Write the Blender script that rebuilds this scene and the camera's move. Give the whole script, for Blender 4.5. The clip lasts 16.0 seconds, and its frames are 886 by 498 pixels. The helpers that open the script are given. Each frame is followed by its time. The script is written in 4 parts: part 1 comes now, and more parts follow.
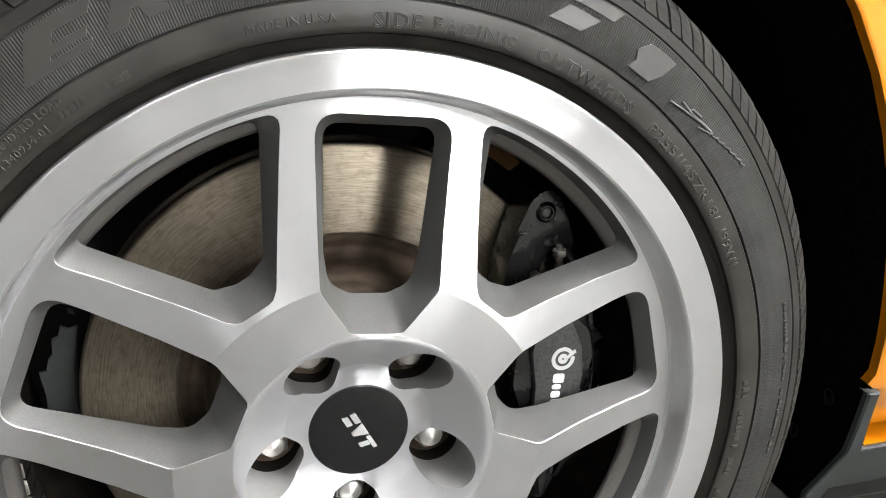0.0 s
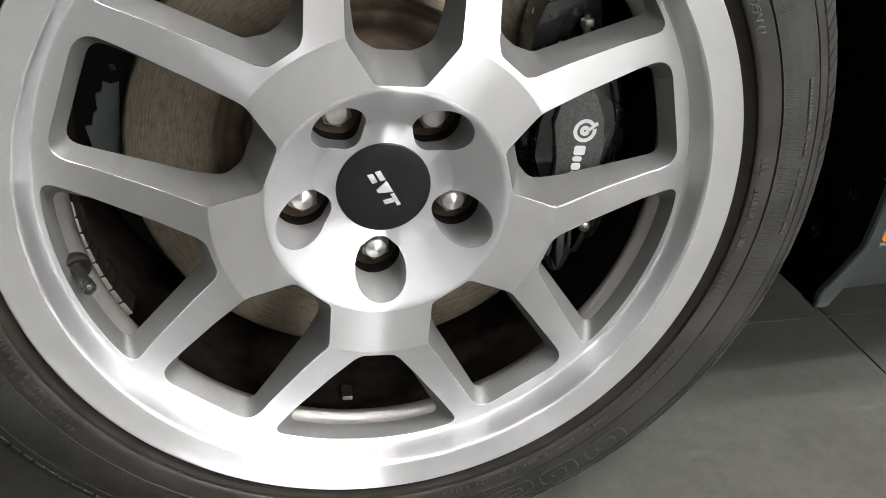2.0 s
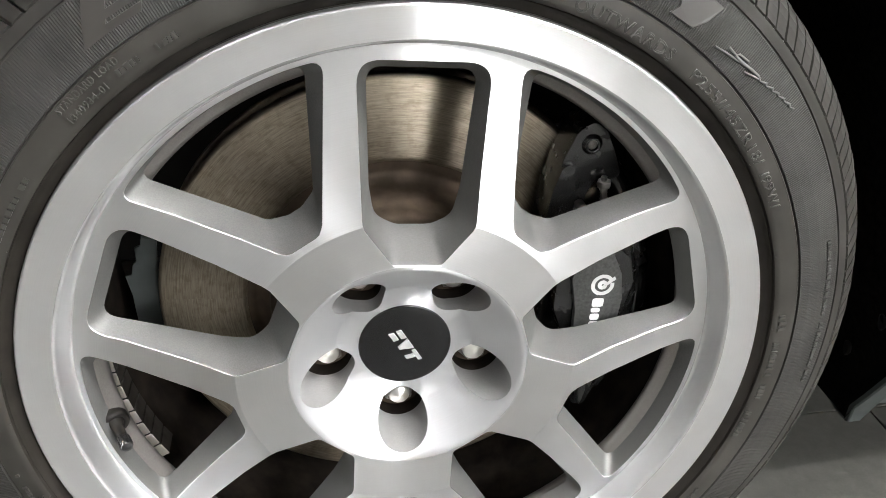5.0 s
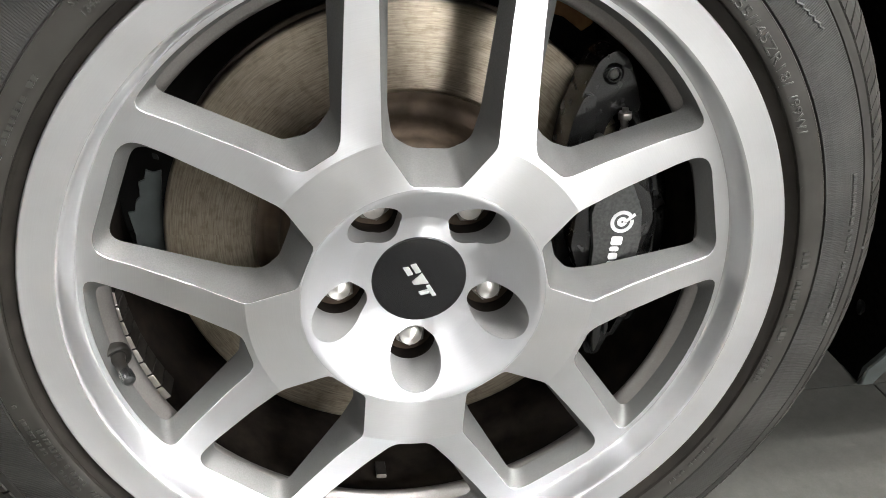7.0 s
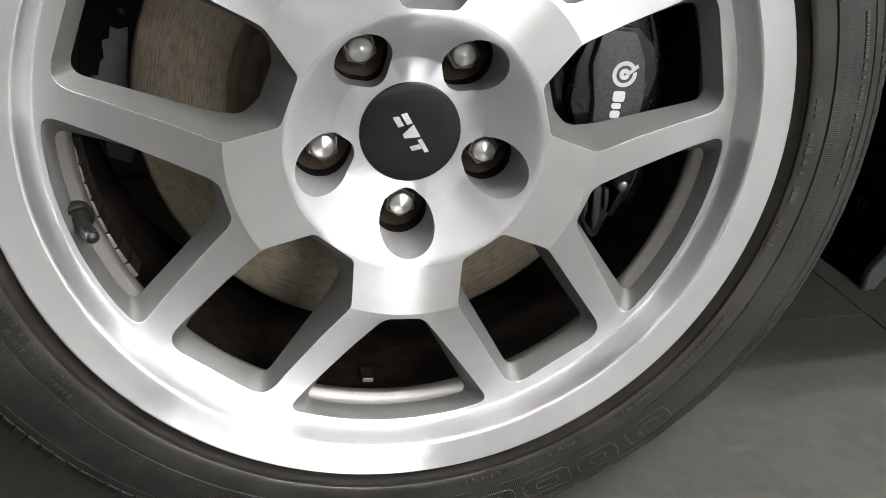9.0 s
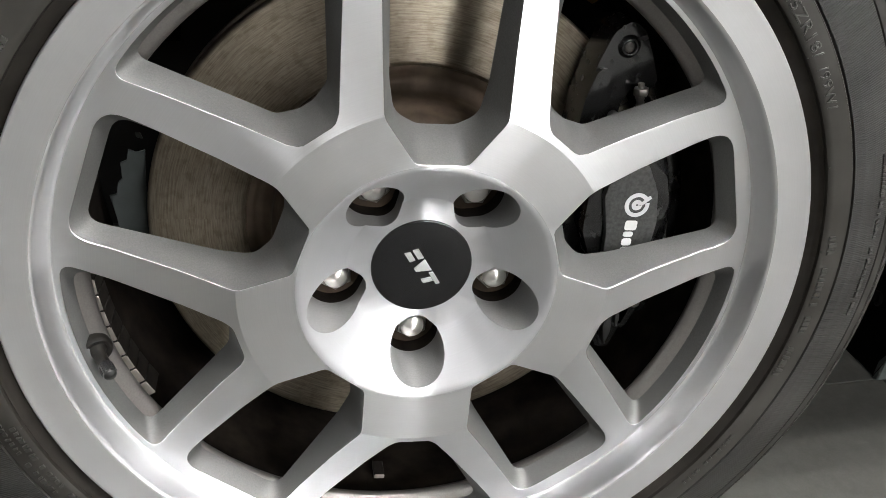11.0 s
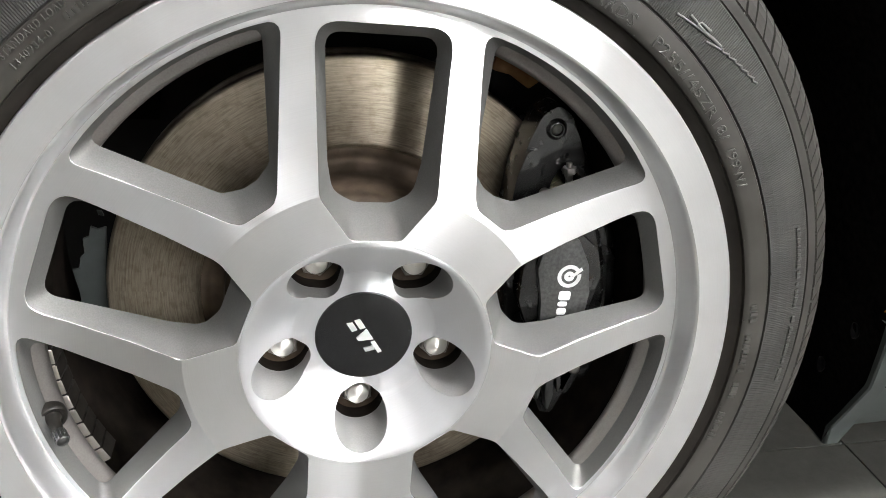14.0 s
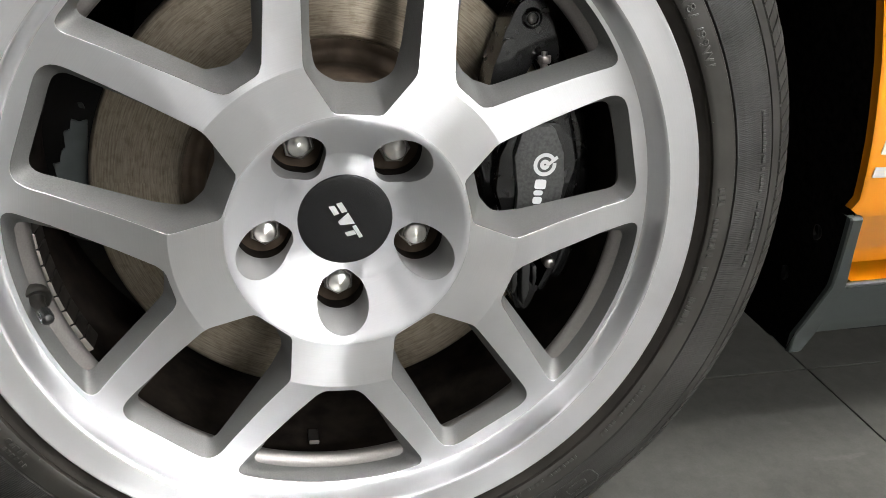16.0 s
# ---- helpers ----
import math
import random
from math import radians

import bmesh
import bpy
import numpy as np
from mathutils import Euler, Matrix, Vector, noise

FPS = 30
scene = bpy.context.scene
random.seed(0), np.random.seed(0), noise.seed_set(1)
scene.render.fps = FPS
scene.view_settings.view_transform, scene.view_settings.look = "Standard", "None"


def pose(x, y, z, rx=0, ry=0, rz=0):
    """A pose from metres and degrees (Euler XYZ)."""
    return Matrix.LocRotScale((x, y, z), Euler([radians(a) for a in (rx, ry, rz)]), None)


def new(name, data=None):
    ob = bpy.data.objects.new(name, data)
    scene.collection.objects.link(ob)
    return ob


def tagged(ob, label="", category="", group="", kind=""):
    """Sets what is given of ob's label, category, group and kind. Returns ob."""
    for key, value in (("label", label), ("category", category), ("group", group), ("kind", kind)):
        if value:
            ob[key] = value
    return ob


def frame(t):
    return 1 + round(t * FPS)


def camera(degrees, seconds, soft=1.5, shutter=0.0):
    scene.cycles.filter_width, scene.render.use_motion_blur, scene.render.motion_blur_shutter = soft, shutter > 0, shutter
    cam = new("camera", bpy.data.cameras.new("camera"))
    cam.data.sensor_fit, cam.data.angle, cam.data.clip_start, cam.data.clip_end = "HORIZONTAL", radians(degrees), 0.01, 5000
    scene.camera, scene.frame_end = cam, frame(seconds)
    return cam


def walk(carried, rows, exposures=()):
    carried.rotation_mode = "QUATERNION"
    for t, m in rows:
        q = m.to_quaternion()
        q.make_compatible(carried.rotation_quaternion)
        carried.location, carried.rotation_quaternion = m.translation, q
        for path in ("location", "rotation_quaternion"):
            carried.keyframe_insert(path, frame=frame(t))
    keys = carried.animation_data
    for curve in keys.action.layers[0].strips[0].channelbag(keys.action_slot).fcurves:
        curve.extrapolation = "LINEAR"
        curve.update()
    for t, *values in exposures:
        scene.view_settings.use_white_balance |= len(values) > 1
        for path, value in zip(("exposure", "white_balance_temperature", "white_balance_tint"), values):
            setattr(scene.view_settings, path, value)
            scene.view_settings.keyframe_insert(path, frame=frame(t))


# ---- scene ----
from mathutils.geometry import delaunay_2d_cdt

cam = camera(55.7, 16.0, soft=0.55)
# seconds, place, turn (Euler degrees)
PATH = [
    (0.0, -0.0843, -0.4926, 0.6319, 70.62, -0.87, -15.98),
    (0.5, -0.0851, -0.5051, 0.6136, 68.36, -1.06, -14.37),
    (1.0, -0.0810, -0.5178, 0.5851, 65.46, -1.31, -13.94),
    (1.5, -0.0760, -0.5335, 0.5743, 61.88, -1.60, -13.62),
    (2.0, -0.0757, -0.5372, 0.5866, 60.30, -1.33, -12.04),
    (2.5, -0.0674, -0.5393, 0.6169, 59.61, -0.66, -10.57),
    (3.0, -0.0621, -0.5324, 0.6460, 58.92, -0.36, -10.00),
    (3.5, -0.0592, -0.5220, 0.6670, 58.63, -0.05, -9.52),
    (4.0, -0.0588, -0.5084, 0.6811, 58.55, 0.22, -9.05),
    (4.2, -0.0549, -0.5030, 0.6824, 59.35, 0.41, -8.97),
    (4.72, -0.0489, -0.5001, 0.6903, 59.99, 0.51, -8.79),
    (5.25, -0.0410, -0.5090, 0.6925, 60.79, 0.34, -8.87),
    (5.78, -0.0376, -0.5196, 0.6862, 61.47, 0.05, -9.07),
    (6.3, -0.0454, -0.5218, 0.6684, 61.73, -0.22, -9.27),
    (6.5, -0.0524, -0.5187, 0.6610, 61.59, -0.38, -9.38),
    (7.0, -0.0699, -0.5135, 0.6301, 61.67, -0.54, -9.50),
    (7.5, -0.0772, -0.5053, 0.6044, 61.51, -0.59, -9.94),
    (8.0, -0.0891, -0.5192, 0.5556, 62.76, -0.89, -11.48),
    (8.2, -0.0917, -0.5262, 0.5305, 63.68, -0.74, -11.81),
    (8.72, -0.0932, -0.5292, 0.5035, 64.17, -0.82, -12.23),
    (9.25, -0.0849, -0.5180, 0.5080, 63.45, -0.87, -11.60),
    (9.78, -0.0749, -0.5023, 0.5311, 62.37, -0.91, -10.67),
    (10.3, -0.0714, -0.4918, 0.5600, 61.79, -0.92, -10.20),
    (10.5, -0.0717, -0.4895, 0.5706, 61.82, -0.93, -10.09),
    (11.0, -0.0754, -0.4845, 0.6031, 61.72, -0.93, -10.21),
    (11.5, -0.0745, -0.4881, 0.6338, 61.80, -0.77, -10.07),
    (12.0, -0.0721, -0.4963, 0.6529, 64.23, -0.43, -9.75),
    (12.5, -0.0730, -0.4956, 0.6508, 65.70, -0.50, -9.64),
    (13.0, -0.0738, -0.4977, 0.6479, 66.20, -0.52, -9.80),
    (13.5, -0.0594, -0.5075, 0.6421, 66.49, -0.67, -10.14),
    (14.0, -0.0388, -0.5181, 0.6213, 66.20, -0.63, -10.20),
    (14.5, -0.0349, -0.5248, 0.6088, 66.23, -0.54, -11.02),
    (15.0, -0.0378, -0.5309, 0.6024, 66.24, -0.59, -11.64),
    (15.5, -0.0424, -0.5436, 0.5802, 66.29, -0.85, -12.39),
    (16.0, -0.0554, -0.5605, 0.5557, 65.98, -1.16, -12.45),
]
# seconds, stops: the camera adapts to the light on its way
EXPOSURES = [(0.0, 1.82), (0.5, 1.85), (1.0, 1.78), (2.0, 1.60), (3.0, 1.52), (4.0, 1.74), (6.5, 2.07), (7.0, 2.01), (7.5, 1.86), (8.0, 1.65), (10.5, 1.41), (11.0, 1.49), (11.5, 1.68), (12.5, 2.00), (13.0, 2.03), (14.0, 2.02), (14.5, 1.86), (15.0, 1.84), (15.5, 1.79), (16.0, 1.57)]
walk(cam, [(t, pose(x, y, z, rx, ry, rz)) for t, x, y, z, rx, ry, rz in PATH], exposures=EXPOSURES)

# ---- light ----
world = bpy.data.worlds.new("hall")
scene.world = world
world.use_nodes = True
world.node_tree.nodes["Background"].inputs[0].default_value = (0.9, 0.95, 1.0, 1)
world.node_tree.nodes["Background"].inputs[1].default_value = 0.15


# ---- materials ----
def material(name, color, rough=0.5, metal=0.0, coat=0.0, spec=0.5):
    m = bpy.data.materials.new(name)
    m.use_nodes = True
    b = m.node_tree.nodes["Principled BSDF"]
    b.inputs["Base Color"].default_value = (*color, 1)
    b.inputs["Roughness"].default_value = rough
    b.inputs["Metallic"].default_value = metal
    b.inputs["Coat Weight"].default_value = coat
    b.inputs["Specular IOR Level"].default_value = spec
    return m


def node(m, kind, **values):
    n = m.node_tree.nodes.new(kind)
    for key, value in values.items():
        if key in n.inputs:
            n.inputs[key].default_value = value
    return n


def wire(m, a, out, b, inp):
    m.node_tree.links.new(a.outputs[out], b.inputs[inp])


def principled(m):
    return m.node_tree.nodes["Principled BSDF"]


def speckle(m, scale, low, high, bump=0.0, distance=0.001, rough=None):
    """Noise between two base colours in object space, with relief."""
    tc = node(m, "ShaderNodeTexCoord")
    nz = node(m, "ShaderNodeTexNoise", Scale=scale, Detail=4.0)
    wire(m, tc, "Object", nz, "Vector")
    rp = node(m, "ShaderNodeValToRGB")
    rp.color_ramp.elements[0].position, rp.color_ramp.elements[1].position = 0.3, 0.7
    rp.color_ramp.elements[0].color = (*low, 1)
    rp.color_ramp.elements[1].color = (*high, 1)
    wire(m, nz, "Fac", rp, "Fac")
    wire(m, rp, "Color", principled(m), "Base Color")
    if bump:
        bp = node(m, "ShaderNodeBump", Strength=bump, Distance=distance)
        wire(m, nz, "Fac", bp, "Height")
        wire(m, bp, "Normal", principled(m), "Normal")
    if rough:
        mr = node(m, "ShaderNodeMapRange")
        mr.inputs["To Min"].default_value, mr.inputs["To Max"].default_value = rough
        wire(m, nz, "Fac", mr, "Value")
        wire(m, mr, "Result", principled(m), "Roughness")
    return m


def lathe_rings(m):
    """The distance from the axle and fine ring noise along it."""
    tc = node(m, "ShaderNodeTexCoord")
    sx = node(m, "ShaderNodeSeparateXYZ")
    wire(m, tc, "Object", sx, 0)
    xy = node(m, "ShaderNodeCombineXYZ")
    wire(m, sx, "X", xy, "X")
    wire(m, sx, "Z", xy, "Y")
    ln = node(m, "ShaderNodeVectorMath")
    ln.operation = "LENGTH"
    wire(m, xy, 0, ln, 0)
    nz = node(m, "ShaderNodeTexNoise", Scale=1400.0, Detail=3.0)
    nz.noise_dimensions = "1D"
    wire(m, ln, "Value", nz, "W")
    return tc, sx, ln, nz


def turned(name, color, along, across, share=0.25, soft=0.5):
    """Metal turned on a lathe. along, across: the spread of its highlights along the grooves (narrow) and across them (wide); share: of a broad soft lobe."""
    m = material(name, color, soft, 1.0)
    tc, sx, ln, nz = lathe_rings(m)
    blot = node(m, "ShaderNodeTexNoise", Scale=22.0, Detail=5.0)
    wire(m, tc, "Object", blot, "Vector")
    mix = node(m, "ShaderNodeMath")
    mix.operation = "MULTIPLY_ADD"
    mix.inputs[1].default_value = 0.35
    wire(m, nz, "Fac", mix, 0)
    wire(m, blot, "Fac", mix, 2)
    # fine rings and faint clouding in the cut surface
    tint = node(m, "ShaderNodeMapRange")
    tint.inputs["From Min"].default_value, tint.inputs["From Max"].default_value = 0.4, 1.0
    tint.inputs["To Min"].default_value, tint.inputs["To Max"].default_value = 0.93, 1.04
    wire(m, mix, 0, tint, "Value")
    shade = node(m, "ShaderNodeVectorMath")
    shade.operation = "SCALE"
    shade.inputs[0].default_value = color
    wire(m, tint, "Result", shade, "Scale")
    wire(m, shade, 0, principled(m), "Base Color")
    gloss = node(m, "ShaderNodeBsdfAnisotropic", Roughness=(along * across) ** 0.25, Anisotropy=1 - (along / across) ** 0.5)
    gloss.distribution = "BECKMANN"
    tg = node(m, "ShaderNodeTangent")
    tg.direction_type, tg.axis = "RADIAL", "Y"
    wire(m, tg, "Tangent", gloss, "Tangent")
    wire(m, shade, 0, gloss, "Color")
    blend = node(m, "ShaderNodeMixShader", Fac=share)
    wire(m, gloss, 0, blend, 1)
    wire(m, principled(m), 0, blend, 2)
    wire(m, blend, 0, m.node_tree.nodes["Material Output"], "Surface")
    return m


def scored_iron(name):
    """Bare brake iron: rust-brown streaks round the disc, pitted, worn brighter in rings."""
    m = turned(name, (0.4, 0.37, 0.32), 0.06, 0.58, 0.45, 0.6)
    tc, sx, ln, rings = lathe_rings(m)
    gloss = next(n for n in m.node_tree.nodes if n.bl_idname == "ShaderNodeBsdfAnisotropic")
    an = node(m, "ShaderNodeMath")
    an.operation = "ARCTAN2"
    wire(m, sx, "Z", an, 0)
    wire(m, sx, "X", an, 1)
    polar = node(m, "ShaderNodeCombineXYZ")
    s1 = node(m, "ShaderNodeMath")
    s1.operation = "MULTIPLY"
    s1.inputs[1].default_value = 9.0
    wire(m, an, 0, s1, 0)
    s2 = node(m, "ShaderNodeMath")
    s2.operation = "MULTIPLY"
    s2.inputs[1].default_value = 900.0
    wire(m, ln, "Value", s2, 0)
    wire(m, s1, 0, polar, "X")
    wire(m, s2, 0, polar, "Y")
    nz = node(m, "ShaderNodeTexNoise", Scale=1.0, Detail=6.0, Roughness=0.65)
    wire(m, polar, 0, nz, "Vector")
    rp = node(m, "ShaderNodeValToRGB")
    for e, (p, c) in zip(rp.color_ramp.elements, ((0.26, (0.19, 0.155, 0.113)), (0.74, (0.43, 0.38, 0.305)))):
        e.position, e.color = p, (*c, 1)
    wire(m, nz, "Fac", rp, "Fac")
    pit = node(m, "ShaderNodeTexNoise", Scale=130.0, Detail=6.0)
    wire(m, tc, "Object", pit, "Vector")
    pr = node(m, "ShaderNodeValToRGB")
    pr.color_ramp.elements[0].position, pr.color_ramp.elements[1].position = 0.36, 0.5
    pr.color_ramp.elements[0].color = (0.3, 0.22, 0.15, 1)
    pr.color_ramp.elements[1].color = (1, 1, 1, 1)
    wire(m, pit, "Fac", pr, "Fac")
    mx = node(m, "ShaderNodeMix")
    mx.data_type, mx.blend_type = "RGBA", "MULTIPLY"
    mx.inputs[0].default_value = 0.22
    wire(m, rp, "Color", mx, 6)
    wire(m, pr, "Color", mx, 7)
    wire(m, mx, 2, principled(m), "Base Color")
    wire(m, mx, 2, gloss, "Color")
    return m


def stone(name, color):
    """Dull grey stoneware: fine grain, soft clouds, pale scuffs; every tile is cut from another place."""
    m = material(name, color, 0.62)
    tc, info = node(m, "ShaderNodeTexCoord"), node(m, "ShaderNodeObjectInfo")
    far = node(m, "ShaderNodeMath")
    far.operation = "MULTIPLY"
    far.inputs[1].default_value = 40.0
    wire(m, info, "Random", far, 0)
    at = node(m, "ShaderNodeVectorMath")
    at.operation = "ADD"
    wire(m, tc, "Object", at, 0)
    wire(m, far, 0, at, 1)
    value = None
    for scale, detail, stretch, low, high, edge0, edge1 in ((7.0, 4.0, (1, 1, 1), 0.90, 1.08, 0.3, 0.7), (420.0, 3.0, (1, 1, 1), 0.93, 1.07, 0.3, 0.7), (60.0, 6.0, (1, 1, 1), 0.88, 1.12, 0.32, 0.68), (14.0, 9.0, (1.0, 2.2, 1), 1.0, 1.4, 0.62, 0.80)):
        mp = node(m, "ShaderNodeMapping", Scale=stretch)
        wire(m, at, 0, mp, "Vector")
        nz = node(m, "ShaderNodeTexNoise", Scale=scale, Detail=detail, Roughness=0.6)
        wire(m, mp, 0, nz, "Vector")
        mr = node(m, "ShaderNodeMapRange")
        for key, v in (("From Min", edge0), ("From Max", edge1), ("To Min", low), ("To Max", high)):
            mr.inputs[key].default_value = v
        wire(m, nz, "Fac", mr, "Value")
        if value is None:
            value = mr.outputs["Result"]
        else:
            mul = node(m, "ShaderNodeMath")
            mul.operation = "MULTIPLY"
            m.node_tree.links.new(value, mul.inputs[0])
            wire(m, mr, "Result", mul, 1)
            value = mul.outputs[0]
        if scale == 60.0:
            bp = node(m, "ShaderNodeBump", Strength=0.3, Distance=0.0006)
            wire(m, nz, "Fac", bp, "Height")
            wire(m, bp, "Normal", principled(m), "Normal")
    shade = node(m, "ShaderNodeVectorMath")
    shade.operation = "SCALE"
    shade.inputs[0].default_value = color
    m.node_tree.links.new(value, shade.inputs["Scale"])
    wire(m, shade, 0, principled(m), "Base Color")
    return m


MACHINED = turned("machined_aluminium", (0.845, 0.85, 0.87), 0.03, 0.30, 0.10, 0.6)
LIP = turned("polished_aluminium_lip", (0.875, 0.88, 0.90), 0.025, 0.38, 0.20, 0.6)
BOWL = turned("turned_hub_bowl", (0.58, 0.585, 0.60), 0.018, 0.75, 0.5, 0.68)
STEP = turned("bright_turned_step", (0.83, 0.835, 0.85), 0.025, 0.22, 0.5, 0.52)
EDGE = material("bright_cut_edge", (0.75, 0.75, 0.76), 0.35, 1.0)
PAINT = speckle(material("silver_wheel_paint", (0.1728, 0.1728, 0.167), 0.58, 0.6), 1100, (0.118, 0.118, 0.1145), (0.153, 0.153, 0.148), bump=0.03, distance=0.0003)
POCKET = speckle(material("bright_pocket_paint", (0.32, 0.32, 0.315), 0.42, 0.5), 900, (0.27, 0.27, 0.265), (0.33, 0.33, 0.325), bump=0.03, distance=0.0003)
BARREL = speckle(material("warm_grey_barrel_paint", (0.255, 0.238, 0.221), 0.34, 0.6), 900, (0.1445, 0.136, 0.1283), (0.1785, 0.1683, 0.159), bump=0.03, distance=0.0003)
# brake dust in the barrel; in the bolt pockets it paints the shade
DUST_SHADE = speckle(material("brake_dust_and_pocket_shade", (0.015, 0.0125, 0.01), 0.8), 60, (0.008, 0.0065, 0.0055), (0.0225, 0.018, 0.0145), bump=0.15)
LETTER = speckle(material("dusty_raised_letters", (0.0420, 0.0420, 0.0394), 0.4), 60, (0.0240, 0.0231, 0.0212), (0.0420, 0.0405, 0.0372), rough=(0.24, 0.38))
RUBBER = speckle(material("tyre_rubber", (0.0220, 0.0220, 0.0220), 0.5), 22, (0.0160, 0.0152, 0.0138), (0.0290, 0.0278, 0.0255), bump=0.08, rough=(0.45, 0.6))
BAND = speckle(material("text_band_rubber", (0.0393, 0.0393, 0.0370), 0.34), 26, (0.0165, 0.0155, 0.0135), (0.0335, 0.0318, 0.0285), bump=0.06, rough=(0.27, 0.42))
BEAD = speckle(material("dusty_bead_rubber", (0.0354, 0.0354, 0.0354), 0.7), 40, (0.0115, 0.0103, 0.0088), (0.0215, 0.0190, 0.0165))
RIBBED = speckle(material("ribbed_sidewall_rubber", (0.0414, 0.0414, 0.0389), 0.45), 25, (0.0178, 0.0172, 0.0159), (0.0312, 0.0304, 0.0282), rough=(0.42, 0.55))
SMOOTH = speckle(material("smooth_raised_rubber", (0.0420, 0.0420, 0.0402), 0.32), 30, (0.0150, 0.0138, 0.0122), (0.0265, 0.0246, 0.0220), rough=(0.26, 0.42))
SCRIPT = material("worn_script_rubber", (0.09, 0.09, 0.088), 0.25)
IRON = scored_iron("scored_brake_iron")
RUST = speckle(material("rusty_hat", (0.048, 0.036, 0.028), 0.6, 0.3), 50, (0.034, 0.0255, 0.0185), (0.085, 0.063, 0.046), bump=0.2)
CALIPER = speckle(material("black_caliper_paint", (0.0054, 0.0054, 0.00585), 0.28, 0.0, coat=0.15), 120, (0.0045, 0.0045, 0.0045), (0.007, 0.007, 0.0068), rough=(0.2, 0.32))
PANEL = speckle(material("worn_black_panel", (0.0225, 0.0225, 0.0225), 0.5), 420, (0.014, 0.0145, 0.014), (0.046, 0.047, 0.045), bump=0.35, distance=0.0005, rough=(0.35, 0.55))
BLACK = material("black_plastic", (0.0084, 0.0084, 0.0084), 0.55)
CAP = speckle(material("glossy_black_cap", (0.0055, 0.0055, 0.006), 0.18), 400, (0.005, 0.005, 0.0055), (0.007, 0.007, 0.0075), rough=(0.14, 0.2))
SILVER = material("silver_print", (0.75, 0.75, 0.75), 0.35, 0.7)
CHROME = turned("chrome_nut", (0.88, 0.86, 0.83), 0.05, 0.45, 0.3, 0.35)
STEEL = speckle(material("dark_steel", (0.25, 0.24, 0.23), 0.35, 1.0), 200, (0.16, 0.15, 0.14), (0.32, 0.3, 0.28), rough=(0.25, 0.5))
DARK_STEEL = speckle(material("blackened_steel", (0.06, 0.058, 0.055), 0.4, 0.8), 300, (0.04, 0.038, 0.036), (0.09, 0.087, 0.08))
ALLOY = speckle(material("dull_grey_plate", (0.3, 0.33, 0.32), 0.6, 0.2), 40, (0.03, 0.036, 0.035), (0.05, 0.058, 0.056))
TAN = speckle(material("tan_rusty_metal", (0.3, 0.16, 0.06), 0.6), 80, (0.2, 0.1, 0.04), (0.4, 0.22, 0.09))
WEIGHT = speckle(material("zinc_weight", (0.375, 0.3525, 0.315), 0.4, 0.7), 120, (0.3, 0.2775, 0.24), (0.465, 0.435, 0.39))
DARK_WEIGHT = speckle(material("dark_weight", (0.035, 0.0315, 0.028), 0.5), 150, (0.0084, 0.00735, 0.0063), (0.0245, 0.0217, 0.0189))
VALVE = speckle(material("brown_black_rubber", (0.0084, 0.00714, 0.00588), 0.5), 300, (0.00504, 0.00441, 0.00378), (0.01176, 0.0105, 0.00882))
GLOSS = material("glossy_black_plastic", (0.008, 0.008, 0.008), 0.28, coat=0.2)
WHITE = material("white_print", (0.5, 0.5, 0.5), 0.5)
ORANGE = material("orange_car_paint", (0.66, 0.225, 0.003), 0.3, coat=1.0)
LEDGE = speckle(material("smooth_grey_ledge", (0.05, 0.056, 0.055), 0.22), 500, (0.03, 0.034, 0.033), (0.045, 0.05, 0.049), rough=(0.16, 0.28))
GREY = speckle(material("grey_rocker_plastic", (0.1142, 0.1285, 0.1285), 0.4), 700, (0.0343, 0.0409, 0.0400), (0.0476, 0.0552, 0.0543), bump=0.08, distance=0.0003)
FELT = speckle(material("black_wheel_liner", (0.006, 0.006, 0.006), 0.95, spec=0.05), 160, (0.001, 0.001, 0.001), (0.007, 0.0058, 0.0052), bump=0.5)
TILE = stone("grey_floor_tile", (0.0580, 0.0578, 0.0515))
GROUT = material("dark_grout", (0.018, 0.018, 0.018), 0.9)
WALL = speckle(material("pale_grey_wall_paint", (0.45, 0.45, 0.445), 0.8), 3, (0.42, 0.42, 0.416), (0.47, 0.47, 0.464))
for m, shine in ((RUBBER, 0.1), (RIBBED, 0.1), (SMOOTH, 0.4), (BAND, 0.25), (LETTER, 0.35), (BEAD, 0.05), (DUST_SHADE, 0.05), (TILE, 0.22), (GREY, 0.3), (RUST, 0.1), (BLACK, 0.25), (VALVE, 0.2), (DARK_WEIGHT, 0.2)):
    principled(m).inputs["Specular IOR Level"].default_value = shine
LAMP = material("lamp_diffuser", (1, 1, 1), 0.5)
principled(LAMP).inputs["Emission Color"].default_value = (0.985, 0.98, 0.972, 1)
principled(LAMP).inputs["Emission Strength"].default_value = 47.0
NEAR_LAMP = LAMP.copy()
NEAR_LAMP.name = "near_lamp_diffuser"
principled(NEAR_LAMP).inputs["Emission Strength"].default_value = 42.0
FAR_LAMP = LAMP.copy()
FAR_LAMP.name = "far_lamp_diffuser"
principled(FAR_LAMP).inputs["Emission Strength"].default_value = 26.0
FILL_LAMP = LAMP.copy()
FILL_LAMP.name = "fill_lamp_diffuser"
principled(FILL_LAMP).inputs["Emission Strength"].default_value = 3.4
DIM_LAMP = LAMP.copy()
DIM_LAMP.name = "dim_lamp_diffuser"
principled(DIM_LAMP).inputs["Emission Strength"].default_value = 12.0


